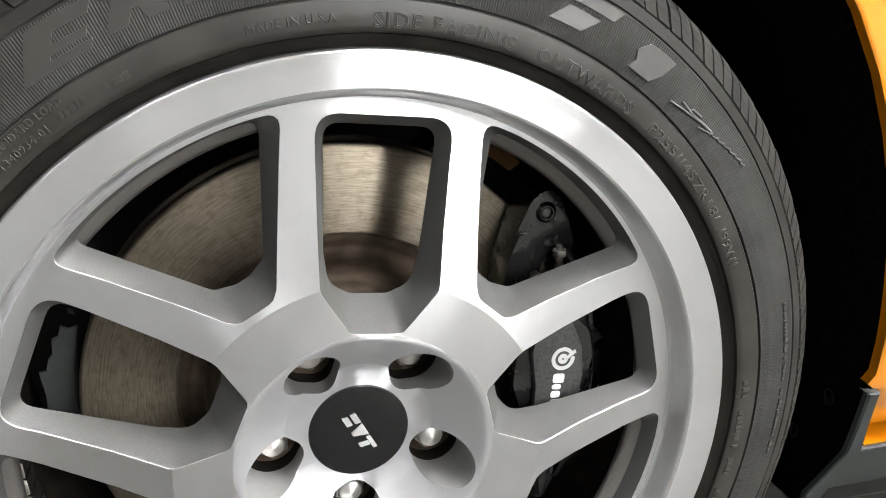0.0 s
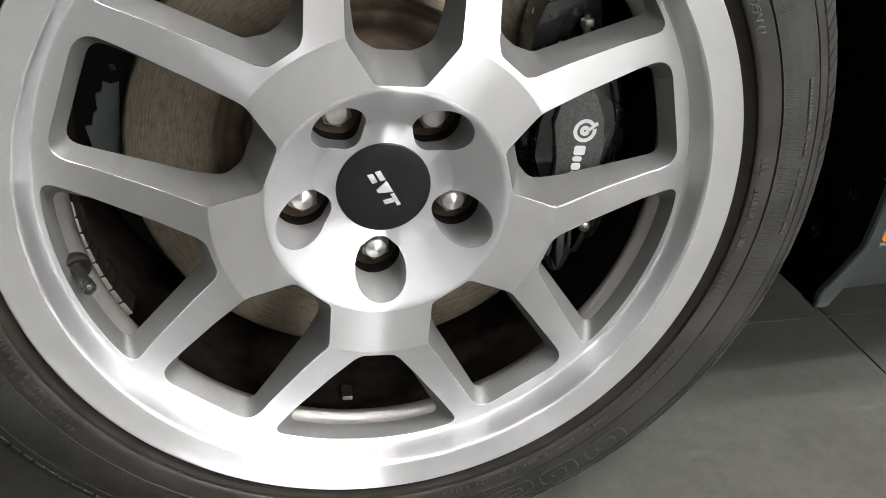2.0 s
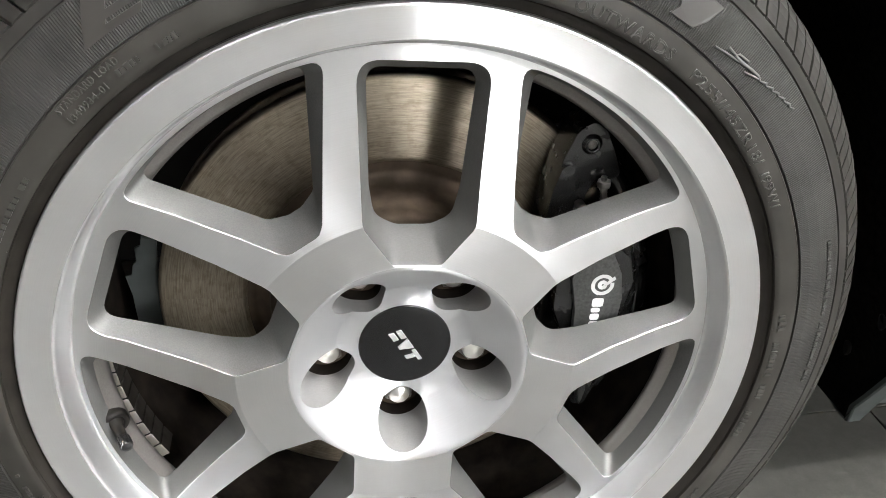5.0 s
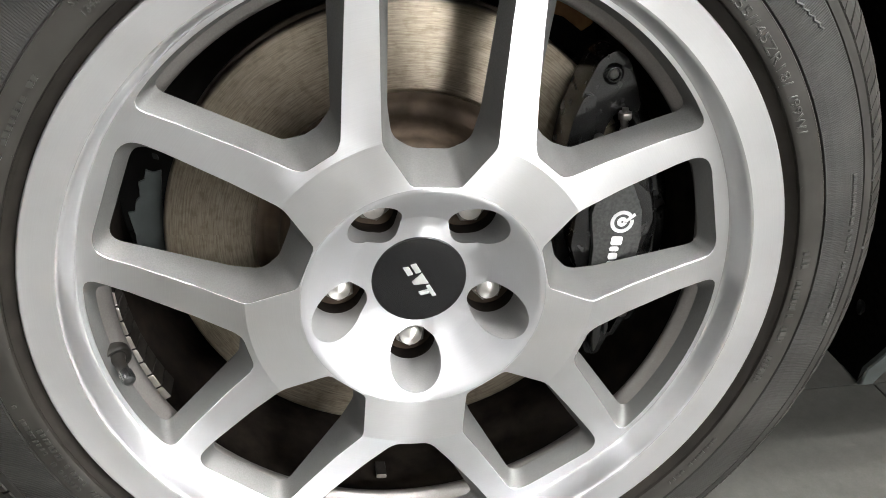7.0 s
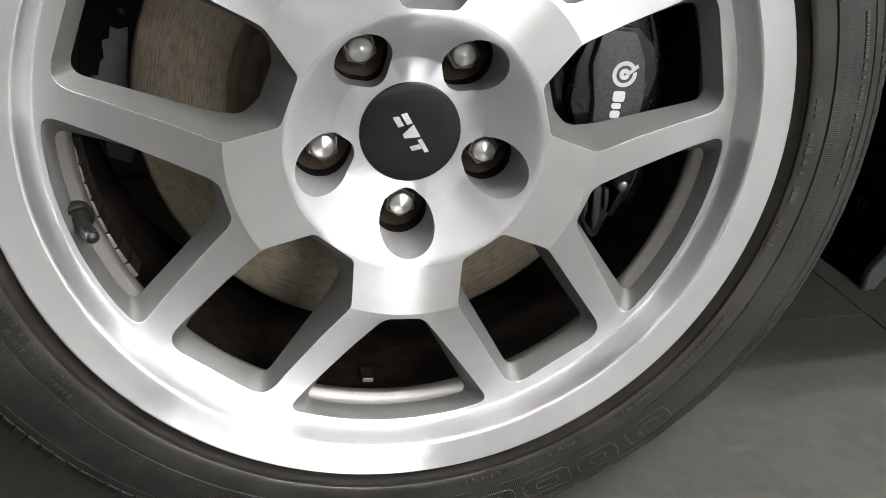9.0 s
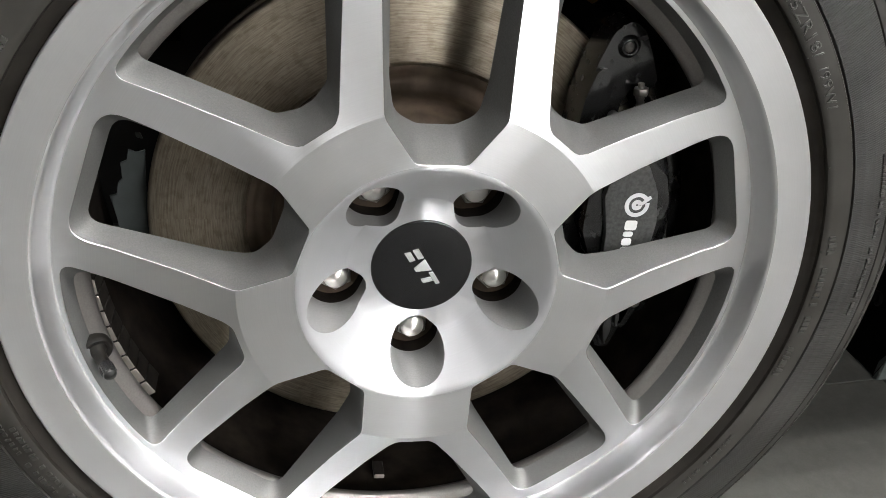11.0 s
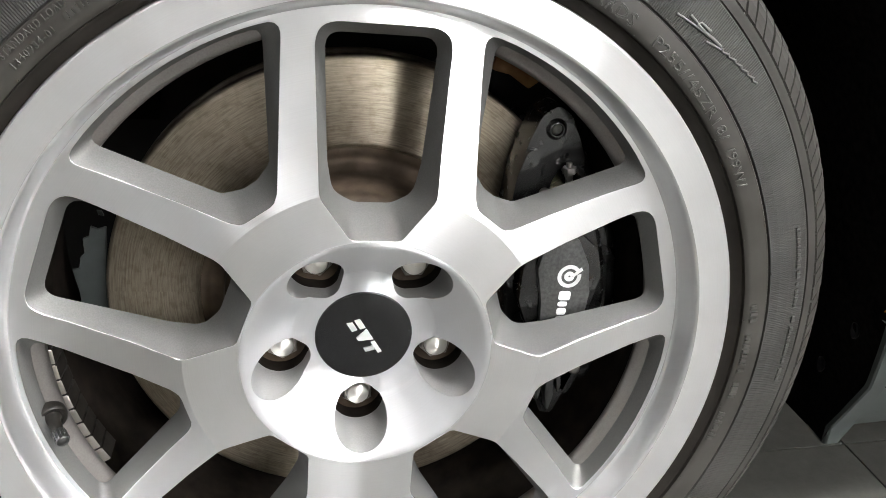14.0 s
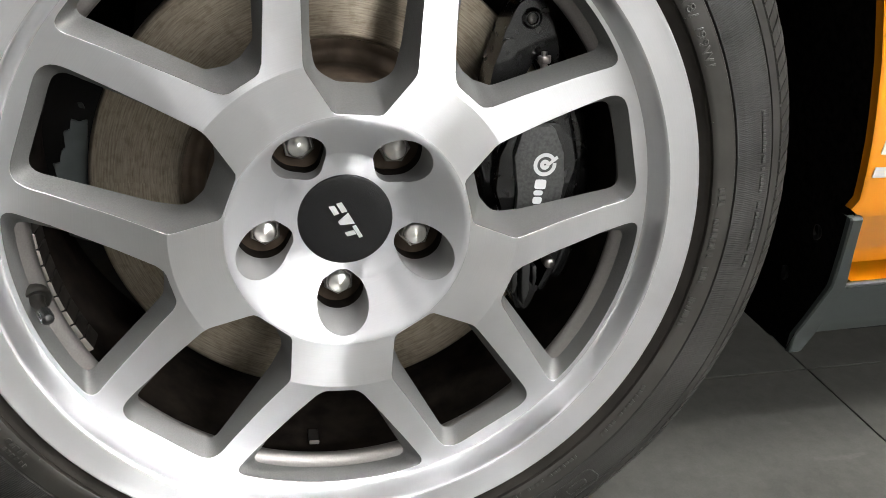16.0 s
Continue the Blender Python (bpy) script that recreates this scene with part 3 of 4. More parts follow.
def lettering(text, degrees, radius, height, end, hollow=False):
    """Raised letters that read clockwise, tops outward, bent to the sidewall between two angles; hollow: outlines only."""
    cu = bpy.data.curves.new("text", "FONT")
    cu.body, cu.size, cu.resolution_u = text, height / 0.7, 2
    cu.space_character = 1.15
    cu.bevel_depth, cu.bevel_resolution = (0.00034, 1) if hollow else (0.0003, 1)
    cu.extrude = 0.0 if hollow else 0.0003
    cu.offset = 0.0 if hollow else -0.0002
    if hollow:
        cu.fill_mode = "NONE"
    ob = bpy.data.objects.new("text", cu)
    scene.collection.objects.link(ob)
    flat = bpy.data.meshes.new_from_object(ob.evaluated_get(bpy.context.evaluated_depsgraph_get()))
    bpy.data.objects.remove(ob)
    bm = bmesh.new()
    bm.from_mesh(flat)
    bmesh.ops.triangulate(bm, faces=bm.faces)
    wide = max(v.co.x for v in bm.verts)
    for v in bm.verts:
        a, r = radians(degrees + (end - degrees) * v.co.x / wide), radius + v.co.y
        v.co = on_side(a, r, v.co.z + 0.0001)
    bmesh.ops.recalc_face_normals(bm, faces=bm.faces)
    me = bpy.data.meshes.new("lettering")
    bm.to_mesh(me)
    bm.free()
    me.materials.append(LETTER)
    return part("lettering", me, tyre, "raised rubber lettering")


def raised_bar(a0, a1, r0, r1, slant=0.0, lift=0.0007, name="raised_bar", label="raised rubber bar"):
    """A raised patch of the sidewall between two angles and radii; slant: degrees by which its top leans clockwise."""
    na, nr = max(2, int(abs(a1 - a0) * 1.5)), max(3, int((r1 - r0) * 500))
    grid = []
    for j in range(nr + 1):
        r = r0 + (r1 - r0) * j / nr
        for i in range(na + 1):
            a = radians(a0 + (a1 - a0) * i / na - slant * j / nr)
            grid.append((a, r))
    verts = [on_side(a, r, lift) for a, r in grid] + [on_side(a, r, -0.0005) for a, r in grid]
    n, w = len(grid), na + 1
    faces = [(j * w + i, j * w + i + 1, (j + 1) * w + i + 1, (j + 1) * w + i) for j in range(nr) for i in range(na)]
    border = [i for i in range(w)] + [j * w + na for j in range(1, nr + 1)] + [nr * w + i for i in range(na - 1, -1, -1)] + [j * w for j in range(nr - 1, 0, -1)]
    faces += [(p, q, q + n, p + n) for p, q in zip(border, border[1:] + border[:1])]
    bm = bmesh.new()
    me = mesh_from(name, verts, faces, LETTER if name == "raised_bar" else SMOOTH)
    bm.from_mesh(me)
    bmesh.ops.recalc_face_normals(bm, faces=bm.faces)
    bm.to_mesh(me)
    bm.free()
    me.set_sharp_from_angle(angle=radians(30))
    return part(name, me, tyre, label)


lettering("P255//45ZR18/", 54.8, 0.2634, 0.0068, 36.9)
lettering("/99W/", 35.4, 0.2634, 0.0064, 29.0)
lettering("MADE IN U.S.A.", 107.8, 0.2660, 0.0048, 97.5)
lettering("SIDE FACING", 93.8, 0.2628, 0.0076, 76.4, True)
lettering("OUTWARDS", 73.4, 0.2628, 0.0076, 58.3, True)
lettering("STANDARD LOAD", 137.4, 0.2720, 0.0040, 127.9)
lettering("1340934-01", 137.4, 0.2649, 0.0040, 130.8)
random.seed(5)


def bars(a0, a1, r0, height, pitch):
    """Small raised marks in place of writing too faint to read."""
    a = a0
    while a > a1:
        w = pitch * random.uniform(0.3, 0.85)
        if random.random() > 0.18:
            raised_bar(a, a - w, r0, r0 + height * random.uniform(0.7, 1.0), random.uniform(-0.15, 0.15), 0.0012)
        a -= pitch


bars(129.0, 121.0, 0.2662, 0.0040, 0.72)
bars(11.8, 6.8, 0.2644, 0.0062, 1.15)
bars(5.2, -0.6, 0.2634, 0.0062, 0.8)
bars(-1.6, -7.2, 0.2634, 0.0062, 0.8)
bars(-9.4, -14.4, 0.2615, 0.0056, 0.8)
bars(19.5, -4.0, 0.3002, 0.0036, 0.55)
bars(-27.0, -40.0, 0.2647, 0.0036, 1.0)
bars(176.0, 160.0, 0.2660, 0.0036, 1.0)
bars(158.0, 146.0, 0.2653, 0.0036, 1.0)
bars(-140.0, -166.0, 0.2698, 0.0036, 0.8)
bars(-143.0, -160.0, 0.2634, 0.0036, 0.8)
# moulding nubs along the two circles of the sidewall
nub = mesh_from("nub", *revolve([(0.0001, -0.0012), (0.0003, -0.0010), (0.0005, 0.0004)], 8), BAND)
for i in range(22):
    a = radians(7.0 + 360 / 22 * i + 3.0 * math.sin(5.1 * i))
    part("nub", nub, tyre, "", Matrix.Translation(on_side(a, 0.2606, 0.0)))
for i in range(18):
    a = radians(14.0 + 360 / 18 * i + 4.0 * math.sin(3.3 * i))
    part("nub", nub, tyre, "", Matrix.Translation(on_side(a, 0.2792, 0.0003)))
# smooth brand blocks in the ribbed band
BLOCK = "smooth raised brand block"
for a0, a1, r0, r1, sl in ((129.9, 126.9, 0.2862, 0.3075, 3.2), (127.2, 122.4, 0.2862, 0.2902, 0.6), (126.3, 122.2, 0.2922, 0.2962, 0.6), (126.0, 121.0, 0.3010, 0.3075, 0.9),
                           (120.6, 118.3, 0.2876, 0.3086, 3.0), (116.2, 114.0, 0.2876, 0.3086, -1.5), (119.0, 115.4, 0.2944, 0.2984, 0.0),
                           (112.5, 110.2, 0.2876, 0.3086, 0.5), (110.0, 106.8, 0.2876, 0.2921, 0.0), (110.4, 106.4, 0.3040, 0.3086, 0.0), (107.4, 105.4, 0.2876, 0.2978, 0.0),
                           (103.6, 101.4, 0.2876, 0.3086, 0.5), (101.2, 98.0, 0.2876, 0.2921, 0.0), (95.6, 93.4, 0.2876, 0.3086, 0.5), (93.2, 89.0, 0.2876, 0.2921, 0.0), (93.2, 90.0, 0.2961, 0.3006, 0.0), (93.0, 88.6, 0.3040, 0.3086, 0.0),
                           (73.6, 69.4, 0.2871, 0.2978, 2.0), (71.6, 66.0, 0.3012, 0.3086, 1.0),
                           (175.0, 172.0, 0.2876, 0.3086, 0.5), (170.0, 166.0, 0.2876, 0.2921, 0.0), (170.0, 166.0, 0.3040, 0.3086, 0.0), (163.0, 160.0, 0.2876, 0.3086, 0.5)):
    raised_bar(a0, a1, r0, r1, sl, 0.0009, "brand_block", BLOCK)


def raised_shape(points, lift=0.0009):
    """A raised smooth patch inside an outline of (angle, radius) corners."""
    n = len(points)
    ring = [(radians(a), r) for a, r in points]
    top, foot = [on_side(a, r, lift) for a, r in ring], [on_side(a, r, -0.0005) for a, r in ring]
    inner = [on_side(sum(a for a, r in ring) / n * 0.05 + a * 0.95, sum(r for a, r in ring) / n * 0.05 + r * 0.95, lift + 0.0003) for a, r in ring]
    faces = [tuple(range(2 * n, 3 * n))] + [(i, (i + 1) % n, 2 * n + (i + 1) % n, 2 * n + i) for i in range(n)] + [(n + i, n + (i + 1) % n, (i + 1) % n, i) for i in range(n)]
    me = clean(mesh_from("brand_block", top + foot + inner, faces, SMOOTH, False))
    part("brand_block", me, tyre, BLOCK)


raised_shape([(62.2, 0.2848), (61.5, 0.2906), (61.9, 0.2963), (60.5, 0.3042), (58.4, 0.3050), (56.5, 0.3048), (57.4, 0.2927), (58.7, 0.2848)])
# slanting script flourish
def stroke(points, width, mat=SCRIPT, name="script_stroke", label="raised script stroke"):
    """A thin raised line over the ribs through (angle, radius) points."""
    cu = bpy.data.curves.new("stroke", "CURVE")
    cu.dimensions, cu.bevel_depth, cu.bevel_resolution = "3D", width, 1
    sp = cu.splines.new("POLY")
    sp.points.add(len(points) - 1)
    for p, (a, r) in zip(sp.points, points):
        p.co = (*on_side(radians(a), r, 0.0006), 1)
    ob = bpy.data.objects.new("stroke", cu)
    scene.collection.objects.link(ob)
    me = bpy.data.meshes.new_from_object(ob.evaluated_get(bpy.context.evaluated_depsgraph_get()))
    bpy.data.objects.remove(ob)
    me.materials.append(mat)
    part(name, me, tyre, label)


stroke([(54.7, 0.2860), (52.8, 0.2878), (50.8, 0.2897), (49.2, 0.2912)], 0.00081)
stroke([(53.2, 0.2911), (51.6, 0.2908), (51.4, 0.2927), (49.8, 0.2938)], 0.00095)
stroke([(51.8, 0.2901), (50.2, 0.2906), (48.8, 0.2921), (47.4, 0.2928)], 0.00122)
stroke([(49.4, 0.2878), (48.4, 0.2897), (47.2, 0.2919)], 0.00081)
for i in range(6):
    a, r = 47.6 - 1.15 * i, 0.2915 + 0.0014 * i
    stroke([(a, r), (a - 0.5, r + 0.0016), (a - 0.75, r + 0.0002), (a - 1.4, r + 0.0022)], 0.0008)

# brand marks in raised outline, low on the sidewall
def outlined(a0, a1, r0, r1, corner=0.006):
    """A raised line round a patch with round corners, between two angles and radii."""
    ca, pts = math.degrees(corner / r0), []
    for ax, rx, start in ((a1 + ca, r1 - corner, 90), (a1 + ca, r0 + corner, 180), (a0 - ca, r0 + corner, 270), (a0 - ca, r1 - corner, 0)):
        for i in range(6):
            t = radians(start + 18 * i)
            pts.append((ax + ca * math.cos(t), rx + corner * math.sin(t)))
    stroke(pts + pts[:1], 0.00045, LETTER, "brand_outline", "raised outline of a brand mark")


for a0, a1, r0, r1 in ((-44.0, -51.5, 0.2860, 0.3070), (-53.5, -60.0, 0.2870, 0.3075), (-61.5, -69.0, 0.2860, 0.3070), (-70.5, -77.0, 0.2870, 0.3075)):
    outlined(a0, a1, r0, r1)
    outlined(a0 - 2.0, a1 + 2.0, r0 + 0.0062, r1 - 0.0062, 0.003)
bars(-44.0, -78.0, 0.2640, 0.0040, 0.9)

# ---- valve, balance weights ----
STEM = Matrix.Translation((-0.2056, -0.0112, -0.0620)) @ Matrix.Rotation(radians(27), 4, "Z") @ Matrix.Rotation(radians(8), 4, "X")
valve = part("valve_stem", mesh_from("valve", *revolve([(0.0040, -0.0175), (0.0038, -0.0165), (0.0039, -0.008), (0.0044, -0.004), (0.0056, -0.0015), (0.0066, -0.0012), (0.0074, -0.0022), (0.0090, -0.0026), (0.0100, -0.0014), (0.0103, 0.001), (0.0100, 0.006)], 40), VALVE), wheel, "black rubber tyre valve", STEM)
valve.data.set_sharp_from_angle(angle=radians(40))
cap_part = part("valve_cap", mesh_from("valve_cap", *revolve([(0.0001, -0.0270), (0.0022, -0.0270), (0.0026, -0.0262), (0.0034, -0.0262), (0.0041, -0.0254), (0.0042, -0.0240), (0.0042, -0.0160), (0.0036, -0.0158)], 36), GLOSS), valve, "ridged glossy black valve cap")
for i in range(14):
    part("cap_ridge", finish(bevelled(*box(-0.0003, 0.0003, -0.0245, -0.0165, 0.0040, 0.0047), 0.0001, 1), GLOSS), cap_part, "", Matrix.Rotation(2 * math.pi * i / 14, 4, "Y"))


def barrel_weight(degrees, y0, y1, length, r=0.2225, thick=0.004):
    """A stick-on balance weight inside the barrel, dark, its front faces pale."""
    half = length / 2
    me = finish(bevelled(*box(-half, half, y0, y1, -r, -r + thick), 0.0005, 1), DARK_WEIGHT)
    me.materials.append(WEIGHT)
    me.polygons.foreach_set("material_index", [1 if p.normal.y < -0.6 else 0 for p in me.polygons])
    part("balance_weight", me, wheel, "dark stick-on balance weight with pale front end", Matrix.Rotation(-radians(degrees + 90), 4, "Y"))


for i in range(8):
    barrel_weight(-172.0 + 3.38 * i, 0.012, 0.034, 0.0112, 0.2225, 0.0132)
barrel_weight(-92.4, 0.030, 0.047, 0.0085)

# ---- brakes ----
disc = thing("brake_disc", WHEEL, "worn steel brake disc with rusty hat behind wheel spokes", "brake disc")
part("rotor", mesh_from("rotor", *revolve([(0.114, 0.0565), (0.1165, 0.0545), (0.1172, 0.0540), (0.176, 0.0540), (0.1775, 0.0545), (0.1790, 0.0560), (0.1790, 0.0640), (0.168, 0.0645), (0.168, 0.0755), (0.1790, 0.0760), (0.1790, 0.086), (0.10, 0.086)], 192), IRON), disc, "scored bare iron rotor")
part("hat", mesh_from("hat", *revolve([(0.02, 0.016), (0.084, 0.016), (0.0875, 0.0165), (0.0900, 0.0185), (0.0915, 0.0225), (0.0925, 0.0300), (0.0932, 0.0302), (0.0945, 0.0400), (0.0955, 0.0404), (0.0965, 0.0500), (0.0985, 0.0545), (0.1020, 0.0560), (0.1030, 0.0572), (0.1080, 0.0574), (0.1090, 0.0560), (0.1145, 0.0568)], 128), RUST), disc, "rusty brown hat")
for i in range(48):
    a = 360 * i / 48
    part("vane", finish(bevelled(*box(0.12, 0.1765, 0.0640, 0.0762, -0.002, 0.002), 0.0004, 1), IRON), disc, "", Matrix.Rotation(radians(a), 4, "Y"))

# made-up plate in place of the lit background showing past the disc
shield = thing("backdrop_plate", WHEEL, "dull grey stand-in plate with jagged edge behind disc", "dust shield")
part("plate", extruded([(-0.180, -0.045), (-0.181, -0.012), (-0.183, 0.010), (-0.182, 0.038), (-0.188, 0.036), (-0.193, 0.038), (-0.1945, 0.030), (-0.199, 0.028), (-0.1985, 0.016), (-0.2015, 0.013), (-0.203, 0.004), (-0.208, 0.003), (-0.204, -0.015), (-0.203, -0.03), (-0.200, -0.055), (-0.185, -0.06)], 0.084, 0.086, 0.0004, ALLOY, 1), shield)
part("tab", extruded([(-0.187, 0.047), (-0.183, 0.046), (-0.1845, 0.050), (-0.188, 0.0505)], 0.084, 0.086, 0.0003, ALLOY, 1), shield)

caliper = thing("brake_caliper", WHEEL, "black painted brake caliper with white print over disc", "brake caliper")


def arc_block(a0, a1, r0, r1, y0, y1, bevel, mat, steps=12):
    out = [(r1 * math.cos(radians(a0 + (a1 - a0) * i / steps)), r1 * math.sin(radians(a0 + (a1 - a0) * i / steps))) for i in range(steps + 1)]
    out += [(r0 * math.cos(radians(a1 + (a0 - a1) * i / steps)), r0 * math.sin(radians(a1 + (a0 - a1) * i / steps))) for i in range(steps + 1)]
    return extruded(out, y0, y1, bevel, mat, 3)


def knob(x, z, profile, mat, name, parent, label=""):
    return part(name, mesh_from(name, *revolve(profile, 40), mat), parent, label, Matrix.Translation((x, 0, z)))


body = part("body", arc_block(-24, 34, 0.106, 0.186, 0.020, 0.050, 0.010, CALIPER), caliper)
part("bridge", arc_block(-20, 44, 0.183, 0.200, 0.030, 0.120, 0.006, CALIPER), caliper)
part("inner_half", arc_block(-24, 47, 0.110, 0.186, 0.092, 0.125, 0.008, CALIPER), caliper)
cover = part("cover", extruded(rounded(mm([(121, 72, 6), (151, 73, 8), (165, 62, 10), (171, 42, 14), (166, 14, 10), (158, -16, 10), (128, -18, 8), (112, 20, 14), (112, 46, 12)]), 5), 0.001, 0.030, 0.007, CALIPER, 3), caliper)
panel = part("panel", extruded(rounded(mm([(125, 71, 2), (148, 71, 3), (158, 52, 6), (162, 30, 4), (160, -8, 4), (129, -8, 4), (127, 22, 4), (121, 48, 6)]), 4), -0.0045, 0.006, 0.0022, PANEL, 3), caliper, "flat black caliper panel with white print")


def ring_print(cx, cz, r0, r1, a0, a1, y):
    n = 40
    out = [(cx + r1 * math.cos(radians(a0 + (a1 - a0) * i / n)), cz + r1 * math.sin(radians(a0 + (a1 - a0) * i / n))) for i in range(n + 1)]
    out += [(cx + r0 * math.cos(radians(a1 + (a0 - a1) * i / n)), cz + r0 * math.sin(radians(a1 + (a0 - a1) * i / n))) for i in range(n + 1)]
    part("printed_mark", extruded(out, y, y + 0.0004, 0.00005, WHITE, 1), panel, "white printed mark")


ring_print(0.1448, 0.0428, 0.0060, 0.0088, 40, 372, -0.0050)
ring_print(0.1448, 0.0428, 0.0008, 0.0038, 0, 350, -0.0050)
part("printed_mark", extruded([(0.1468, 0.0440), (0.1530, 0.0500), (0.1545, 0.0478), (0.1480, 0.0422)], -0.0050, -0.0046, 0.00005, WHITE, 1), panel, "white printed mark")
for z0, z1, x0, x1 in ((0.0312, 0.0239, 0.1392, 0.1480), (0.0228, 0.0189, 0.1392, 0.1464), (0.0176, 0.0122, 0.1392, 0.1464), (0.0110, 0.0020, 0.1392, 0.1464)):
    part("printed_mark", extruded(rounded([(x0, z0, 0.002), (x1, z0, 0.002), (x1, z1, 0.002), (x0, z1, 0.002)], 3), -0.0050, -0.0046, 0.00005, WHITE, 1), panel, "white printed mark")
# upper shoulder with its bolt
ear = part("ear", extruded(rounded(mm([(103, 82, 5), (105, 108, 12), (110, 132, 14), (117, 151, 12), (128, 160, 16), (138, 153, 12), (147, 136, 14), (153, 121, 5), (150, 116, 4), (141, 118, 8), (134, 113, 8), (130, 104, 8), (128, 82, 5)]), 6), 0.0215, 0.052, 0.0120, CALIPER, 8), caliper, "cast caliper shoulder")
knob(0.1283, 0.1426, [(0.0038, 0.0215), (0.0040, 0.0190), (0.0050, 0.0184), (0.0058, 0.0196), (0.0075, 0.0212), (0.0095, 0.0240), (0.0100, 0.030)], CALIPER, "boss", ear, "black round boss")
knob(0.1283, 0.1426, [(0.0001, 0.0206), (0.0020, 0.0204), (0.0034, 0.0202), (0.0038, 0.0212)], DARK_STEEL, "bolt_head", ear, "worn steel bolt head")
UPRIGHT = Matrix.Rotation(radians(90), 4, "X") @ Matrix.Rotation(radians(8), 4, "Z")
screw = part("bleed_screw", mesh_from("screw", *revolve([(0.0001, -0.0060), (0.0024, -0.0060), (0.0028, -0.0055)] + [(0.0028 - 0.0005 * (i % 2), -0.0050 + 0.0011 * i) for i in range(7)] + [(0.0022, 0.0030), (0.0022, 0.012)], 32), STEEL), caliper, "threaded steel bleed screw", Matrix.Translation((0.1405, 0.0150, 0.1090)) @ UPRIGHT)
part("hex_nut", extruded([(0.0052 * math.cos(math.pi * i / 3), 0.0052 * math.sin(math.pi * i / 3)) for i in range(6)], 0.004, 0.009, 0.0005, STEEL, 2), screw, "black steel hexagon nut")
knob(0.1260, 0.0960, [(0.0001, 0.012), (0.0028, 0.012), (0.0040, 0.0135), (0.0040, 0.026), (0.0052, 0.027), (0.0052, 0.040)], STEEL, "pin", caliper, "steel guide pin")
part("pipe", extruded(rounded(mm([(135, 116, 1), (139, 114, 1), (146, 100, 1), (143, 98, 1)]), 3), 0.012, 0.017, 0.001, STEEL), caliper, "thin steel brake pipe")
# lower end with pin and spring clips
part("lower_bracket", extruded(rounded(mm([(128, -28, 5), (168, -22, 8), (172, -48, 8), (158, -90, 5), (148, -88, 4), (136, -60, 6), (126, -50, 5)]), 5), 0.020, 0.055, 0.006, CALIPER, 3), caliper, "cast black lower bracket")
for x0, z0, x1, z1, half in ((0.1385, -0.046, 0.1410, -0.070, 0.0020), (0.1480, -0.044, 0.1505, -0.080, 0.0032), (0.1550, -0.046, 0.1570, -0.064, 0.0016)):
    part("spring_clip", extruded([(x0 - half, z0), (x0 + half, z0), (x1 + half, (z0 + 2 * z1) / 3), (x1 + half * 0.3, z1), (x1 - half * 0.3, z1), (x1 - half, (z0 + 2 * z1) / 3)], 0.010, 0.022, 0.0008, GLOSS, 2), caliper, "glossy black spring clip")
knob(0.168, -0.044, [(0.0001, 0.010), (0.0038, 0.010), (0.0046, 0.012), (0.0046, 0.030)], STEEL, "pin", caliper, "steel slide pin")
part("piston_housing", extruded(rounded(mm([(101, 80, 4), (103.5, 108, 14), (109, 127, 10), (117, 129, 8), (120, 112, 14), (121.5, 80, 4)]), 6), 0.0172, 0.050, 0.0110, CALIPER, 8), caliper, "rounded black piston housing")
knob(0.1740, 0.0665, [(0.0014, 0.0310), (0.0022, 0.0302), (0.0034, 0.0304), (0.0040, 0.0320), (0.0042, 0.040)], STEEL, "bolt_head", caliper, "worn steel bolt head")
# bracket and hose seen over the disc's edge
knuckle = thing("steering_knuckle", WHEEL, "dark rusty suspension knuckle with tan bracket behind disc", "suspension")
part("arm", extruded(rounded(mm([(60, 150, 10), (100, 186, 12), (150, 170, 10), (165, 120, 14), (120, 90, 10), (60, 60, 10)]), 5), 0.130, 0.175, 0.008, BLACK), knuckle)
part("bracket", extruded(rounded(mm([(100, 176, 2), (122, 170, 3), (137, 160, 2), (128, 153, 2), (112, 163, 3), (98, 166, 2)]), 3), 0.098, 0.103, 0.0015, TAN), knuckle, "tan rusty bracket")
part("hub", mesh_from("hub", *revolve([(0.02, 0.09), (0.07, 0.09), (0.08, 0.10), (0.08, 0.25), (0.02, 0.25)], 48), BLACK), knuckle)

# ---- floor ----
floor = tagged(new("floor", mesh_from("floor", *box(-6.0, 7.0, -9.0, 4.2, -0.1, -0.0085), GROUT, False)), kind="structure", label="grey square stone floor tiles with dark joints", category="floor")
TILE_SIZE, GAP = 0.6, 0.0022
SQUARE = Matrix.Translation((0.595, 0.2165, 0)) @ Matrix.Rotation(radians(-1.5), 4, "Z")
tile_mesh = finish(bevelled(*box(GAP / 2, TILE_SIZE - GAP / 2, GAP / 2, TILE_SIZE - GAP / 2, -0.009, 0), 0.0003, 1), TILE)
for i in range(-11, 11):
    for j in range(-15, 7):
        part("tile", tile_mesh, floor, "", SQUARE @ Matrix.Translation((i * TILE_SIZE, j * TILE_SIZE, 0)))

# ---- car ----
car = thing("car", Matrix(), "orange coupe with white side stripes and grey rocker panels", "car")
ARCH = [(0.4010, 0.3190), (0.4045, 0.3280), (0.4015, 0.3420), (0.3980, 0.3565), (0.3950, 0.378), (0.391, 0.402), (0.383, 0.440), (0.372, 0.4835), (0.357, 0.522), (0.337, 0.563), (0.312, 0.602), (0.281, 0.640), (0.241, 0.675), (0.194, 0.704), (0.142, 0.725), (0.085, 0.738), (0.03, 0.743)]
